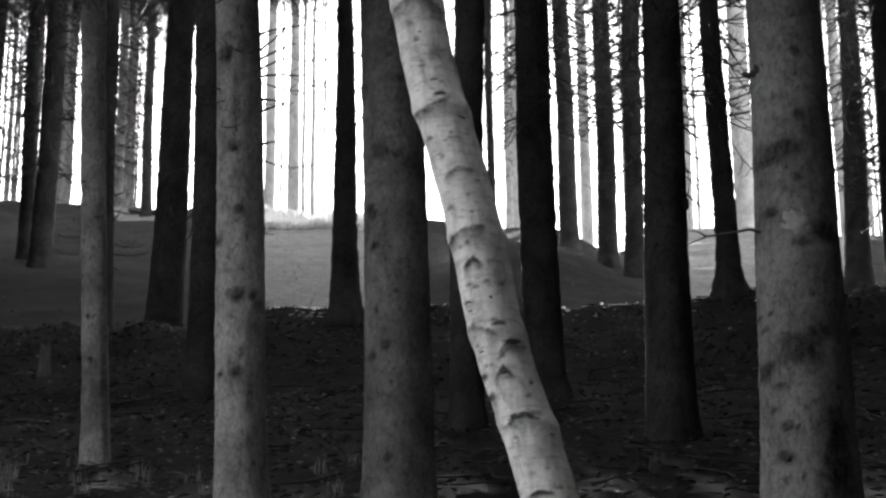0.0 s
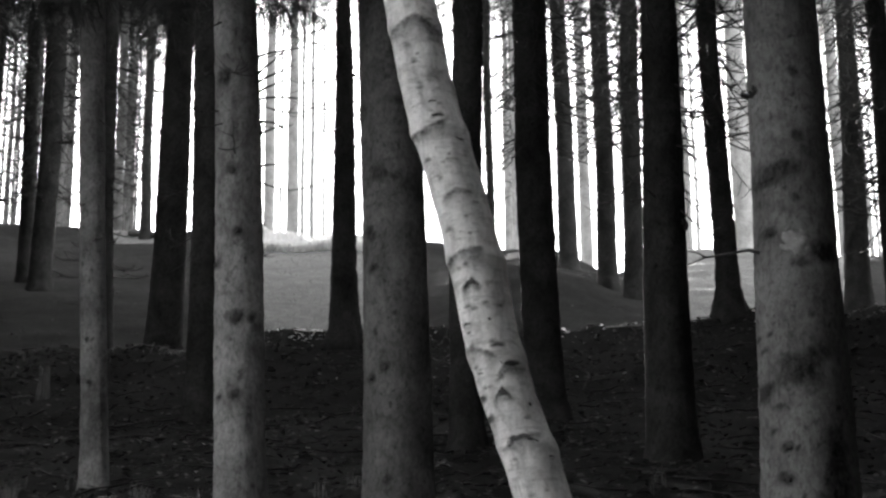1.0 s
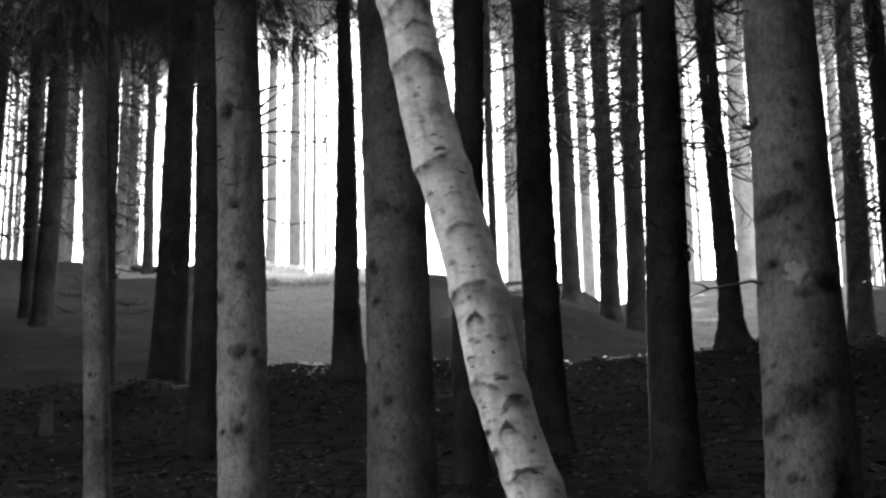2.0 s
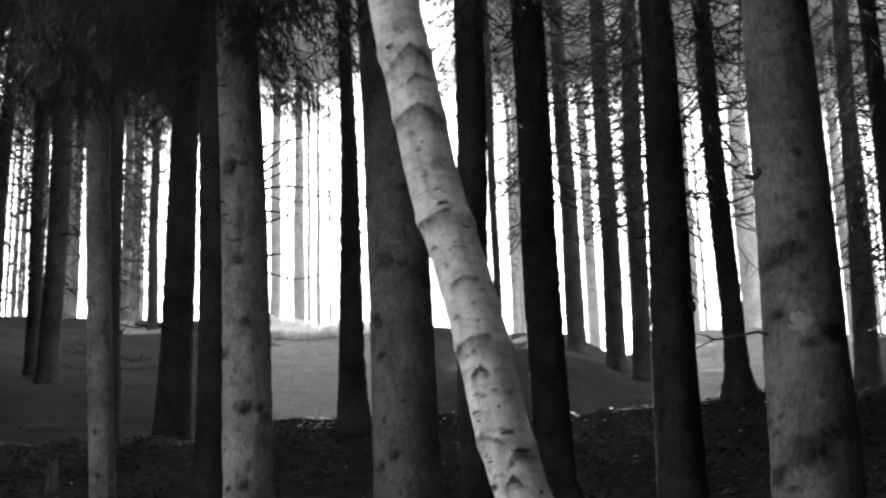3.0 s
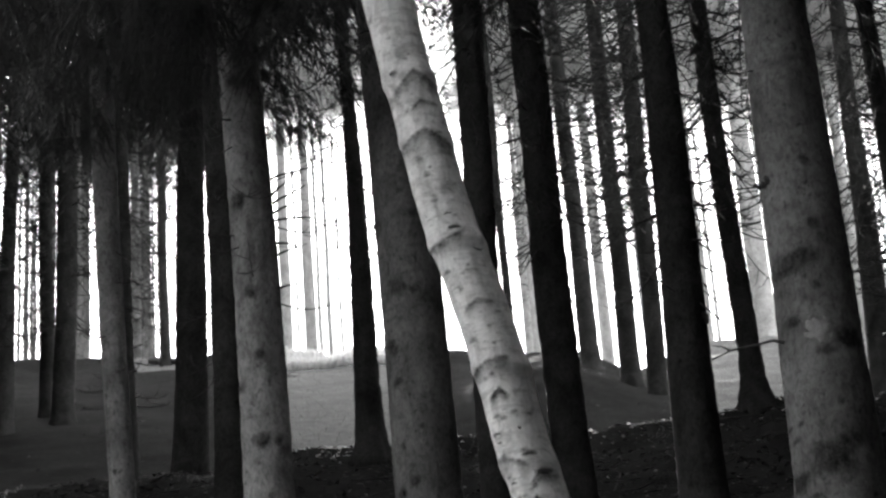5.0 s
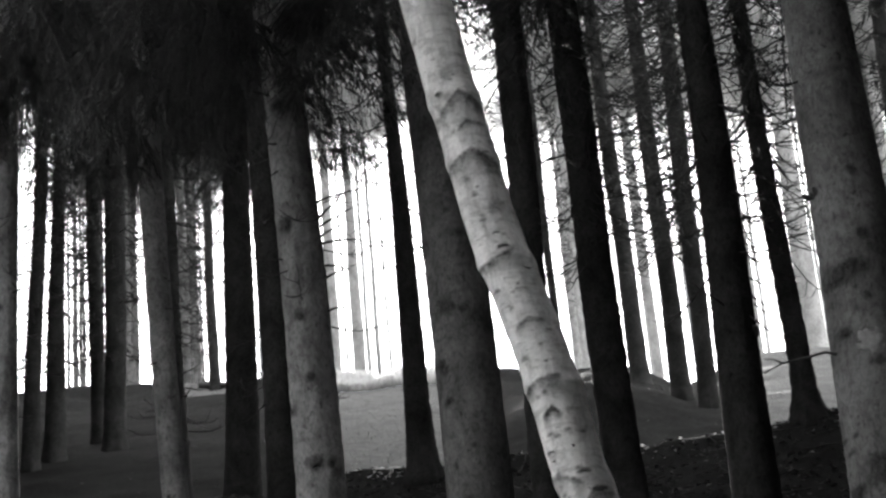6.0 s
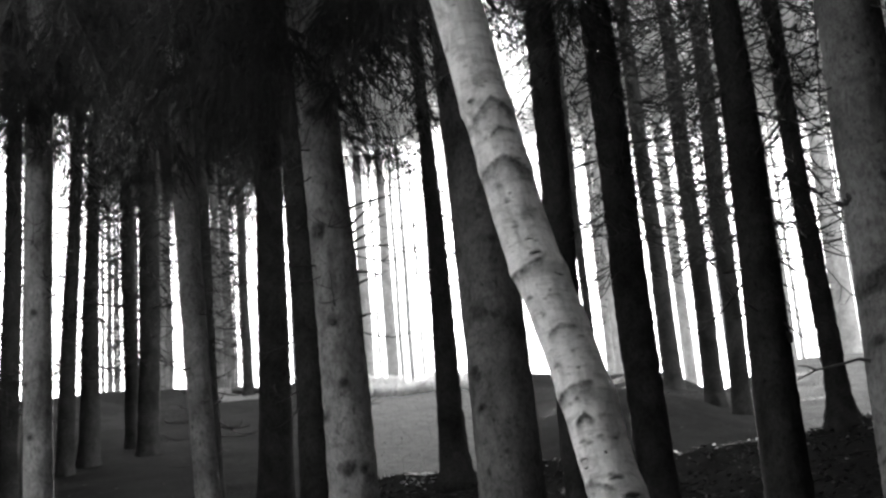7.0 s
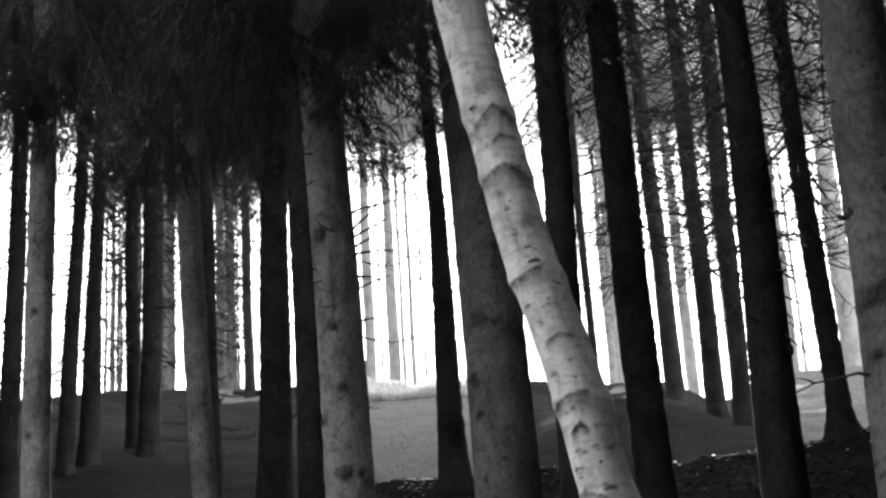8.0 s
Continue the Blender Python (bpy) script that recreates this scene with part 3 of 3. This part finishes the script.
BROWS = [(-0.105, 3.895, -0.05, 3.905, 0.03, 3.935, 0.03, 0.85), (-0.02, 3.945, 0.0, 3.955, 0.02, 3.955, 0.006, 1.2), (0.015, 3.65, 0.06, 3.68, 0.112, 3.672, 0.02, 0.8), (0.02, 3.785, 0.05, 3.79, 0.075, 3.795, 0.012, 0.5),
    (0.015, 3.425, 0.075, 3.462, 0.15, 3.463, 0.035, 0.9), (0.08, 3.33, 0.108, 3.362, 0.138, 3.335, 0.022, 1.2), (0.155, 3.35, 0.175, 3.352, 0.2, 3.352, 0.02, 0.4), (0.098, 3.252, 0.115, 3.26, 0.133, 3.256, 0.006, 0.9),
    (0.078, 3.135, 0.13, 3.118, 0.186, 3.09, 0.03, 0.75), (0.17, 3.124, 0.19, 3.13, 0.216, 3.128, 0.006, 1.1), (0.19, 3.03, 0.225, 3.07, 0.275, 3.075, 0.012, 1.0), (0.185, 3.01, 0.22, 3.045, 0.27, 3.04, 0.01, 0.9),
    (0.18, 2.945, 0.203, 2.985, 0.235, 2.945, 0.022, 1.0), (0.205, 2.785, 0.262, 2.824, 0.325, 2.826, 0.012, 1.15), (0.225, 2.79, 0.255, 2.80, 0.28, 2.79, 0.07, 0.42), (0.28, 2.55, 0.32, 2.566, 0.36, 2.562, 0.01, 1.1),
    (-0.178, 4.495, -0.103, 4.572, -0.03, 4.525, 0.05, 0.8), (-0.222, 4.508, -0.18, 4.475, -0.145, 4.438, 0.025, 0.6), (-0.125, 4.408, -0.086, 4.445, -0.028, 4.435, 0.014, 0.8), (-0.168, 4.288, -0.075, 4.342, 0.015, 4.278, 0.05, 0.85),
    (-0.12, 4.72, -0.1, 4.724, -0.07, 4.724, 0.006, 0.6)]
SPOTS = [(-0.175, 4.565, 0.01, 0.008, 1.1), (-0.081, 4.164, 0.012, 0.01, 0.8), (0.032, 3.543, 0.018, 0.008, 0.7), (0.141, 2.959, 0.014, 0.01, 1.1), (0.164, 2.888, 0.012, 0.012, 1.0), (0.11, 3.09, 0.04, 0.03, 0.4), (-0.06, 4.08, 0.01, 0.008, 0.5),
    (0.25, 3.05, 0.04, 0.03, 0.5), (-0.01, 4.1, 0.06, 0.05, 0.25), (0.0, 4.83, 0.04, 0.12, 0.3)]
rs = random.Random(71)
SPOTS += [(0.53 + bstem.axis(z) + rs.uniform(-0.09, 0.07), 1.9 + z, rs.uniform(0.006, 0.016), rs.uniform(0.003, 0.007), rs.uniform(0.4, 0.9)) for z in [rs.uniform(0.6, 3.2) for k in range(70)]]
stain(btrunk, [(x - 0.53, z - 1.9, w, h, d) for x, z, w, h, d in SPOTS], [(a - 0.53, p - 1.9, b - 0.53, q - 1.9, c - 0.53, r - 1.9, fade, d) for a, p, b, q, c, r, fade, d in BROWS])
for i, (x, z, w, h, arch) in enumerate([(0.0, 3.953, 0.022, 0.006, 0.1), (0.106, 3.352, 0.026, 0.009, 0.6), (0.19, 3.128, 0.022, 0.005, 0.1), (0.235, 3.065, 0.035, 0.008, -0.1), (0.205, 2.968, 0.022, 0.011, 0.5),
        (0.262, 2.818, 0.05, 0.009, 0.3), (0.32, 2.562, 0.036, 0.007, 0.2), (-0.175, 4.565, 0.01, 0.008, 0), (0.164, 2.888, 0.012, 0.01, 0), (0.141, 2.959, 0.012, 0.008, 0)]):
    zz = z - 1.9
    blotch("bark_scar", bstem, (x - 0.53 - bstem.axis(zz)) / bstem.radius(zz), zz, w, h, 0.005, SCAR, btrunk, 70 + i, arch, 0.9, "dark scar in the bark", 18)
rs = random.Random(77)
for i in range(10):
    blotch("bark_mark", bstem, rs.uniform(-0.95, 0.95), rs.uniform(0.6, 3.3) if i % 2 else rs.uniform(0.85, 1.4), rs.uniform(0.006, 0.024), rs.uniform(0.003, 0.007), 0.002, SCAR, btrunk, 120 + i, rs.uniform(-0.4, 0.4), 0.9, n=12)
for v, f in dead_twigs(bstem, 4.2, 8.0, 26, 1.3, 0.008, 5):
    part("branch", v, f, TWIG, birch)

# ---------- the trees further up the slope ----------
spruce(0.871, 15.0, 0.160, 0.003, -0.0152, 8.2, (2.4, 8.0, 170, 0.9, 0.009), 1, "spruce trunk with deep shade put into its bark", 21, flare=0.5, stretch=(1.0, 1.6))
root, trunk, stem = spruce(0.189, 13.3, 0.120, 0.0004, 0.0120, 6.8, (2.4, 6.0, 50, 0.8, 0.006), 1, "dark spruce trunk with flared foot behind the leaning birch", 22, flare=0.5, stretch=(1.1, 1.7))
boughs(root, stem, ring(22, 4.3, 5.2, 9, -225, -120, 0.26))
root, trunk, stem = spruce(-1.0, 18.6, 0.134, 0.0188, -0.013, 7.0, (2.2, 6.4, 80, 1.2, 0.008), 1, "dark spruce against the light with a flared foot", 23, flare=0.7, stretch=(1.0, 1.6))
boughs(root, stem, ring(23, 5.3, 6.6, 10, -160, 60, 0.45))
spruce(-2.135, 16.0, 0.143, 0.008, -0.0135, 5.6, (1.5, 5.0, 24, 0.9, 0.007), 1, "spruce trunk with deep shade put into its bark", 24, flare=0.4, stretch=(1.0, 1.6))
spruce(-3.144, 20.0, 0.194, 0.0112, 0.0244, 6.0, (1.5, 5.0, 24, 1.0, 0.008), 1, "spruce trunk with deep shade put into its bark", 25, stretch=(1.1, 1.6))
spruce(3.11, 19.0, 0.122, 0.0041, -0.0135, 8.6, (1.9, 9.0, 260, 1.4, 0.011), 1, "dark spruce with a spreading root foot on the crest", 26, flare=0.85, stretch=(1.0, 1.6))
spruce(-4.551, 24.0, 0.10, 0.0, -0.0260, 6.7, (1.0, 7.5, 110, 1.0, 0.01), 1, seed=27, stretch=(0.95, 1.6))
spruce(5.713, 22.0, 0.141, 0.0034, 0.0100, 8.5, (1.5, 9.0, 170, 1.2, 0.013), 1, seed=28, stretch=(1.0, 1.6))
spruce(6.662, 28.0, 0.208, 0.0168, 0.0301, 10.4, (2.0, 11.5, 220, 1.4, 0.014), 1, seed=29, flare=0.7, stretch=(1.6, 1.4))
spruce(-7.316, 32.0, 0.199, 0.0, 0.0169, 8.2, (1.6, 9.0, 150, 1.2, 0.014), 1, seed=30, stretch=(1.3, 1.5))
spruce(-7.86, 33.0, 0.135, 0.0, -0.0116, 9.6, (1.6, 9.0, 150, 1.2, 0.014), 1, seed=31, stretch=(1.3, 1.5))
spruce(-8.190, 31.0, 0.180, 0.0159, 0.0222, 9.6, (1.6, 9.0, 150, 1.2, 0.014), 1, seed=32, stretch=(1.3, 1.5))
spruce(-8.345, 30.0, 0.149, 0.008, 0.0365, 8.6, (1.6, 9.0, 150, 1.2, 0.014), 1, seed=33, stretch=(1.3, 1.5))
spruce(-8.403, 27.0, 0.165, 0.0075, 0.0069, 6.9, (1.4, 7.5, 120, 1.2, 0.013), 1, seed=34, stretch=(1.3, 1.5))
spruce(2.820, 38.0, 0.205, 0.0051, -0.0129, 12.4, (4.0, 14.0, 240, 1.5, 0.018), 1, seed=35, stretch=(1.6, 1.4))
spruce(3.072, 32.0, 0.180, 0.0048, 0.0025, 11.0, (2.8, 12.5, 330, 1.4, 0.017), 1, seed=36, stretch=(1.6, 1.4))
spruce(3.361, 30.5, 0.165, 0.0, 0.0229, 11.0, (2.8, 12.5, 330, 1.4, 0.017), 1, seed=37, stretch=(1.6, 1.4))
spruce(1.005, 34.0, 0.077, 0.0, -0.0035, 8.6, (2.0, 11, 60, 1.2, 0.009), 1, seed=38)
# unseen tree, added to keep the sun off a nearer trunk's left rim
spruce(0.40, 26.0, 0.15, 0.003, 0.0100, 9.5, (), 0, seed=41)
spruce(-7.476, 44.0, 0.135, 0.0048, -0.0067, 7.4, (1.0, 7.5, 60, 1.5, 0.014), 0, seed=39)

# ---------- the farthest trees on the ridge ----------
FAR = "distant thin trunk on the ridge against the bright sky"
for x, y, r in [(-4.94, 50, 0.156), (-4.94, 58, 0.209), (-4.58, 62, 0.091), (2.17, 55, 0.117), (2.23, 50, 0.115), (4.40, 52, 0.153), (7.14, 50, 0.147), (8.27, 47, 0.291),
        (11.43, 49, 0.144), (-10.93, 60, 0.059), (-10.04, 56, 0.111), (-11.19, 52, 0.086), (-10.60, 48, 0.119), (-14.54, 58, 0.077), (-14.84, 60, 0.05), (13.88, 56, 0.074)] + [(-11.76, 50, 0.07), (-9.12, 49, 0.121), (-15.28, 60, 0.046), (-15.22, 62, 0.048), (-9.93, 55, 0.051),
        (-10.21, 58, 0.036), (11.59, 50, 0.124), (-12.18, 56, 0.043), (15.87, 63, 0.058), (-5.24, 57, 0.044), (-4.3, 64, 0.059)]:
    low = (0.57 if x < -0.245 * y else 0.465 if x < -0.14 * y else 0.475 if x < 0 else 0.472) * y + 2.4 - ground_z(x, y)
    spruce(x, y, r * 1.2 if x < -6 else r, 0.0, 0.0, low, (8.5 if -6 < x < 0 else 3.5, low + 1, 24 if -6 < x < 0 else 90 if x < 0 else 120, 1.5, 0.016), 0, FAR, height=low + 9, group="ridge trees", bark=MID_BARK if x < -6 else HAZE_BARK)

# ---------- unseen trees added beside and behind the walker to block skylight ---
SHADE_TREE = "unseen spruce added to block skylight"
rnd = random.Random(8)


def shade_thicket(x, y, low=0.4, tall=1.0):
    spruce(x + rnd.uniform(-0.6, 0.6), y + rnd.uniform(-0.6, 0.6), rnd.uniform(0.1, 0.18), 0.008, rnd.uniform(-0.02, 0.02), low * rnd.uniform(0.8, 1.5), (), 0, SHADE_TREE, group="wood around", stretch=(1.0 + 0.2 * tall, tall))


for y in range(-8, 27, 2):
    edge = 3.6 + 0.27 * max(y, 0)
    for k in range(3):
        shade_thicket(edge + 2.0 * k, y, 0.4, 1.4)
for y in range(8, 22, 2):
    spruce(1.6 + 0.27 * y, y + 0.5, 0.14, 0.008, 0.0, 6.5, (), 0, SHADE_TREE, group="wood around")
for y in range(11, 40, 2):
    edge = -4.4 - 0.3 * y
    for k in range(6 if y < 18 else 3):
        shade_thicket(edge - 2.0 * k, y, 0.6, 2.1)
for x in [-11, -9] + list(range(1, 14, 2)):
    for y in (-4, -6, -8):
        shade_thicket(x, y, 0.4, 2.2)
for x in (-5, -3, -1):
    for y in (-5, -7.5):
        shade_thicket(x, y, 0.4, 2.2)
# unseen crowns added behind the walker so that light enters only from the left
for x, y in [(-4.5, -1.7), (-6.5, -3.5), (-8.5, -5.1), (-10.5, -6.7), (-12.5, -8.4), (-3, -3.5), (-5.5, -5.5), (-8, -7.5), (-9.5, 8.7), (-12, 7.8)]:
    shade_thicket(x, y, 0.4, 2.2)
# unseen high crowns, added to shade the upper trunks
for x, y, low in [(-1.9, 2.0, 6.5), (-3.7, 6.4, 7.0), (-4.8, 4.2, 5.6), (-5.6, 1.4, 7.0), (-7.6, 3.4, 7.4), (-2.4, -2.4, 4.8), (-2.4, 0.3, 5.6), (-4.2, -3.2, 3.6), (-0.6, -2.0, 4.6)]:
    spruce(x, y, 0.14, 0.008, 0.0, low, (), 0, SHADE_TREE, group="wood around", full=True, stretch=(1.3, 1.4))
# unseen trees added close by, whose crowns block the light from overhead
for x, y, low in [(1.6, -1.8, 6.0), (3.8, 6.4, 5.0), (2.6, 7.6, 7.5), (0.2, -3.6, 5.0), (0.9, -1.0, 4.6), (2.9, 2.4, 5.4), (2.2, 4.6, 7.0), (3.6, 9.4, 6.2)]:
    spruce(x, y, 0.15, 0.008, 0.0, low, (), 0, SHADE_TREE, full=True, group="wood around", stretch=(1.5, 1.5))
for x, y, low in [(2.6, 3.6, 4.8), (1.9, 0.9, 4.4), (2.3, 2.2, 5.4), (3.3, 7.2, 6.2), (2.7, 5.4, 4.9)]:
    spruce(x, y, 0.12, 0.008, 0.0, low, (), 0, SHADE_TREE, full=True, group="wood around", stretch=(1.05, 1.4))
# unseen low spruces, added to darken the right sides of the trunks
for x, y in [(3.2, 2.5), (3.7, 4.2), (3.0, 0.6), (4.3, 5.8), (2.7, -0.9), (4.8, 7.4)]:
    spruce(x, y, 0.1, 0.008, 0.0, 0.5, (), 0, SHADE_TREE, full=True, group="wood around", stretch=(0.8, 1.4))
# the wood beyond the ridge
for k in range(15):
    spruce(-23 + 1.45 * k, 70 + 4 * rnd.random(), 0.1, 0.0, 0.0, (22.5 if k < 4 else 16.0 if k < 9 else 18.5) + rnd.random(), (), 0, FAR, group="ridge trees", bark=MID_BARK if k < 9 else HAZE_BARK, stretch=(1.3, 1.5))
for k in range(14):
    spruce(1.5 + 1.5 * k, 70 + 4 * rnd.random(), 0.09, 0.0, 0.0, 17.0 + 2.0 * rnd.random(), (), 0, FAR, group="ridge trees", bark=HAZE_BARK, stretch=(1.3, 1.5))


# ---------- grass standing in for lit haze in the hollow, and grass on the crest ---
def haze_field(count, seed):
    rnd = random.Random(seed)
    verts, faces = [], []
    while len(faces) < count * 2:
        y = rnd.uniform(18.4, 46.5)
        x = rnd.uniform(-0.3, 0.3) * y
        if not hazy_patch(x, y) and not (y < 20.2 and noise.noise(Vector((x * 1.5, y * 1.5, 3))) > 0.2):
            continue
        a, ln = rnd.random() * 6.28, rnd.uniform(0.03, 0.08)
        w = Vector((math.cos(a + 1.57), math.sin(a + 1.57), 0)) * rnd.uniform(0.003, 0.006)
        p = Vector((x, y, rough_z(x, y) - 0.01))
        q = p + Vector((math.cos(a) * ln * 0.25, math.sin(a) * ln * 0.25, ln * 0.6))
        r = q + Vector((math.cos(a) * ln * 0.5, math.sin(a) * ln * 0.5, ln * 0.25))
        b = len(verts)
        verts += [p - w, p + w, q - w * 0.8, q + w * 0.8, r]
        faces += [(b, b + 1, b + 3, b + 2), (b + 2, b + 3, b + 4)]
    return tagged(new("dry_grass", mesh_from("dry_grass", verts, faces, HAZE_GRASS, False)), "pale grass standing in for sunlit haze in the hollow", "grass", kind="stuff")


haze_field(14000, 9)


def ridge_grass(count, seed):
    rnd = random.Random(seed)
    verts, faces = [], []
    while len(faces) < count * 2:
        x, y = rnd.uniform(-5.4, -1.6), rnd.uniform(41.5, 44.4)
        if noise.noise(Vector((x * 1.1, y * 0.5, 4))) + rnd.uniform(-0.25, 0.25) < 0.02:
            continue
        a, ln = rnd.random() * 6.28, rnd.uniform(0.12, 0.42)
        w = Vector((math.cos(a + 1.57), math.sin(a + 1.57), 0)) * rnd.uniform(0.009, 0.02)
        p = Vector((x, y, rough_z(x, y) - 0.02))
        q = p + Vector((math.cos(a) * ln * 0.3, math.sin(a) * ln * 0.3, ln * 0.7))
        r = q + Vector((math.cos(a) * ln * 0.5, math.sin(a) * ln * 0.5, -ln * 0.1))
        b = len(verts)
        verts += [p - w, p + w, q - w * 0.8, q + w * 0.8, r]
        faces += [(b, b + 1, b + 3, b + 2), (b + 2, b + 3, b + 4)]
    return tagged(new("ridge_grass", mesh_from("ridge_grass", verts, faces, SUNNY_LEAF, False)), "ridge grass paled to stand in for backlit glow", "grass", kind="stuff")


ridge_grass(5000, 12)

# ---------- litter on the ground ----------
def litter(name, count, region, size, mat, seed, label):
    rnd = random.Random(seed)
    verts, faces = [], []
    for k in range(count):
        x, y = rnd.uniform(*region[:2]), rnd.uniform(*region[2:])
        if hazy_patch(x, y) and mat is DRYLEAF:
            continue
        z = rough_z(x, y) + 0.006
        s, a = size * rnd.uniform(0.5, 1.3), rnd.random() * 6.28
        tilt, curl = Vector((rnd.uniform(-0.35, 0.35), rnd.uniform(-0.5, 0.2), 1)).normalized(), rnd.uniform(0.05, 0.3)
        u = Vector((math.cos(a), math.sin(a), 0))
        u = (u - tilt * u.dot(tilt)).normalized()
        w = tilt.cross(u)
        c, b = Vector((x, y, z + s * 0.3)), len(verts)
        verts += [c - u * s, c - w * s * 0.5 + tilt * s * curl, c + u * s * 0.2 - w * s * 0.45 + tilt * s * curl, c + u * s, c + u * s * 0.2 + w * s * 0.45 + tilt * s * curl, c + w * s * 0.5 + tilt * s * curl, c]
        faces += [(b, b + 1, b + 6), (b + 1, b + 2, b + 6), (b + 2, b + 3, b + 6), (b + 3, b + 4, b + 6), (b + 4, b + 5, b + 6), (b + 5, b, b + 6)]
    return tagged(new(name, mesh_from(name, verts, faces, mat, False)), label, "leaf litter", kind="stuff")


litter("leaf_litter", 9000, (-4.6, 4.6, 8.8, 20.4), 0.035, DRYLEAF, 1, "dry brown leaves scattered on the forest floor")
litter("leaf_litter", 700, (-9, 9, 20.4, 46), 0.032, DRYLEAF, 2, "dry leaves scattered on the far slope")
# leaves paled and placed where the sun would glint
litter("glint_leaves", 50, (-4.0, 4.0, 9.5, 18.0), 0.026, SUNNY_LEAF, 3, "few leaves paled to imitate glints on the floor")
litter("glint_leaves", 240, (-1.9, 5.4, 18.4, 19.9), 0.026, SUNNY_LEAF, 6, "thin leaves paled to imitate sun glints on the crest")
litter("glint_leaves", 190, (-2.0, -0.8, 19.2, 20.1), 0.026, SUNNY_LEAF, 8, "thin leaves paled to imitate glints beside the hollow")
litter("glint_leaves", 70, (-1.6, -1.1, 18.6, 19.5), 0.03, SUNNY_LEAF, 10, "thin leaves paled to imitate glints by a trunk")
litter("glint_leaves", 620, (-5.2, -1.0, 42.8, 45.4), 0.07, SUNNY_LEAF, 7, "thin leaves paled to imitate sun glints on the ridge")


def sticks(count, seed):
    rnd = random.Random(seed)
    verts, faces = [], []
    for k in range(count):
        x, y, a = rnd.uniform(-4.5, 4.5), rnd.uniform(9, 20.5), rnd.random() * 6.28
        ln = rnd.uniform(0.15, 0.7)
        pts = []
        for i in range(4):
            px, py = x + math.cos(a) * ln * i / 3, y + math.sin(a) * ln * i / 3
            pts.append((px, py, rough_z(px, py) + 0.012 + rnd.uniform(0, 0.03)))
            a += rnd.uniform(-0.3, 0.3)
        tube(verts, faces, pts, rnd.uniform(0.004, 0.011), 0.003, 4)
    return tagged(new("fallen_twigs", mesh_from("fallen_twigs", verts, faces, TWIG)), "thin dead twigs lying on the forest floor", "twigs", kind="stuff")


sticks(420, 4)


def grass_tuft(x, y, count, tall, seed):
    rnd = random.Random(seed)
    verts, faces = [], []
    for k in range(count):
        a, ln, out = rnd.random() * 6.28, tall * rnd.uniform(0.5, 1.0), rnd.uniform(0.1, 0.45)
        p = Vector((rnd.uniform(-0.05, 0.05), rnd.uniform(-0.05, 0.05), -0.02))
        side = Vector((-math.sin(a), math.cos(a), 0)) * 0.0035
        b = len(verts)
        for i in range(4):
            s = i / 3
            c = p + Vector((math.cos(a) * out * ln * s * s, math.sin(a) * out * ln * s * s, ln * s * (1 - 0.25 * s)))
            verts += [c - side * (1.05 - s), c + side * (1.05 - s)]
        faces += [(b + 2 * i, b + 2 * i + 1, b + 2 * i + 3, b + 2 * i + 2) for i in range(3)]
    ob = tagged(new("grass_tuft", mesh_from("grass_tuft", verts, faces, GRASS, False)), "small tuft of dry grass on the slope", "grass", "grass tufts")
    ob.location = (x, y, rough_z(x, y))


for i, (x, y) in enumerate([(1.26, 10.9), (1.32, 11.1), (-2.66, 11.1), (-0.62, 10.3), (1.95, 9.6), (-2.05, 10.3), (2.1, 10.4), (-2.9, 10.7), (-2.5, 10.4), (-2.2, 10.9), (-1.75, 10.6), (-1.5, 10.9), (-2.75, 11.5), (-1.35, 10.35), (-1.9, 11.3), (-0.75, 11.0), (-0.55, 11.6), (0.55, 10.6), (-2.42, 11.85), (-3.1, 11.9)]):
    grass_tuft(x, y, 14, 0.22, i)


def log(x0, y0, x1, y1, r, seed, label):
    pts = []
    for i in range(9):
        s = i / 8
        x, y = x0 + (x1 - x0) * s, y0 + (y1 - y0) * s
        pts.append((x, y, ground_z(x, y) + r * 0.7 + 0.03 * noise.noise(Vector((s * 4, seed, 0)))))
    verts, faces = [], []
    tube(verts, faces, pts, r, r * 0.7, 12)
    tagged(new("fallen_log", mesh_from("fallen_log", verts, faces, LOGWOOD)), label, "log")


log(-7.9, 44.3, -6.6, 43.6, 0.09, 1, "weathered fallen log on the ridge")
log(-4.08, 16.95, -3.9, 17.02, 0.022, 2, "short pale piece of fallen branch")


def stump(x, y, r, h, seed):
    rnd = random.Random(seed)
    verts, faces, n = [], [], 18
    for j, (q, w) in enumerate([(-0.1, 1.5), (0.03, 1.25), (0.12, 1.0), (h * 0.6, 0.92), (h, 0.85)]):
        for i in range(n):
            a = 2 * math.pi * i / n
            k = r * w * (1 + 0.12 * math.sin(5 * a + seed))
            verts.append((k * math.cos(a), k * math.sin(a), q + (rnd.uniform(-0.05, 0.06) if j == 4 else 0)))
    faces = [(j * n + i, j * n + (i + 1) % n, (j + 1) * n + (i + 1) % n, (j + 1) * n + i) for j in range(4) for i in range(n)]
    verts.append((0, 0, h - 0.05))
    faces += [(4 * n + i, 4 * n + (i + 1) % n, 5 * n) for i in range(n)]
    ob = tagged(new("tree_stump", mesh_from("tree_stump", verts, faces, LOGWOOD, False)), "small broken tree stump in the shade", "stump")
    ob.location = (x, y, ground_z(x, y))


stump(-3.77, 16.9, 0.055, 0.3, 1)
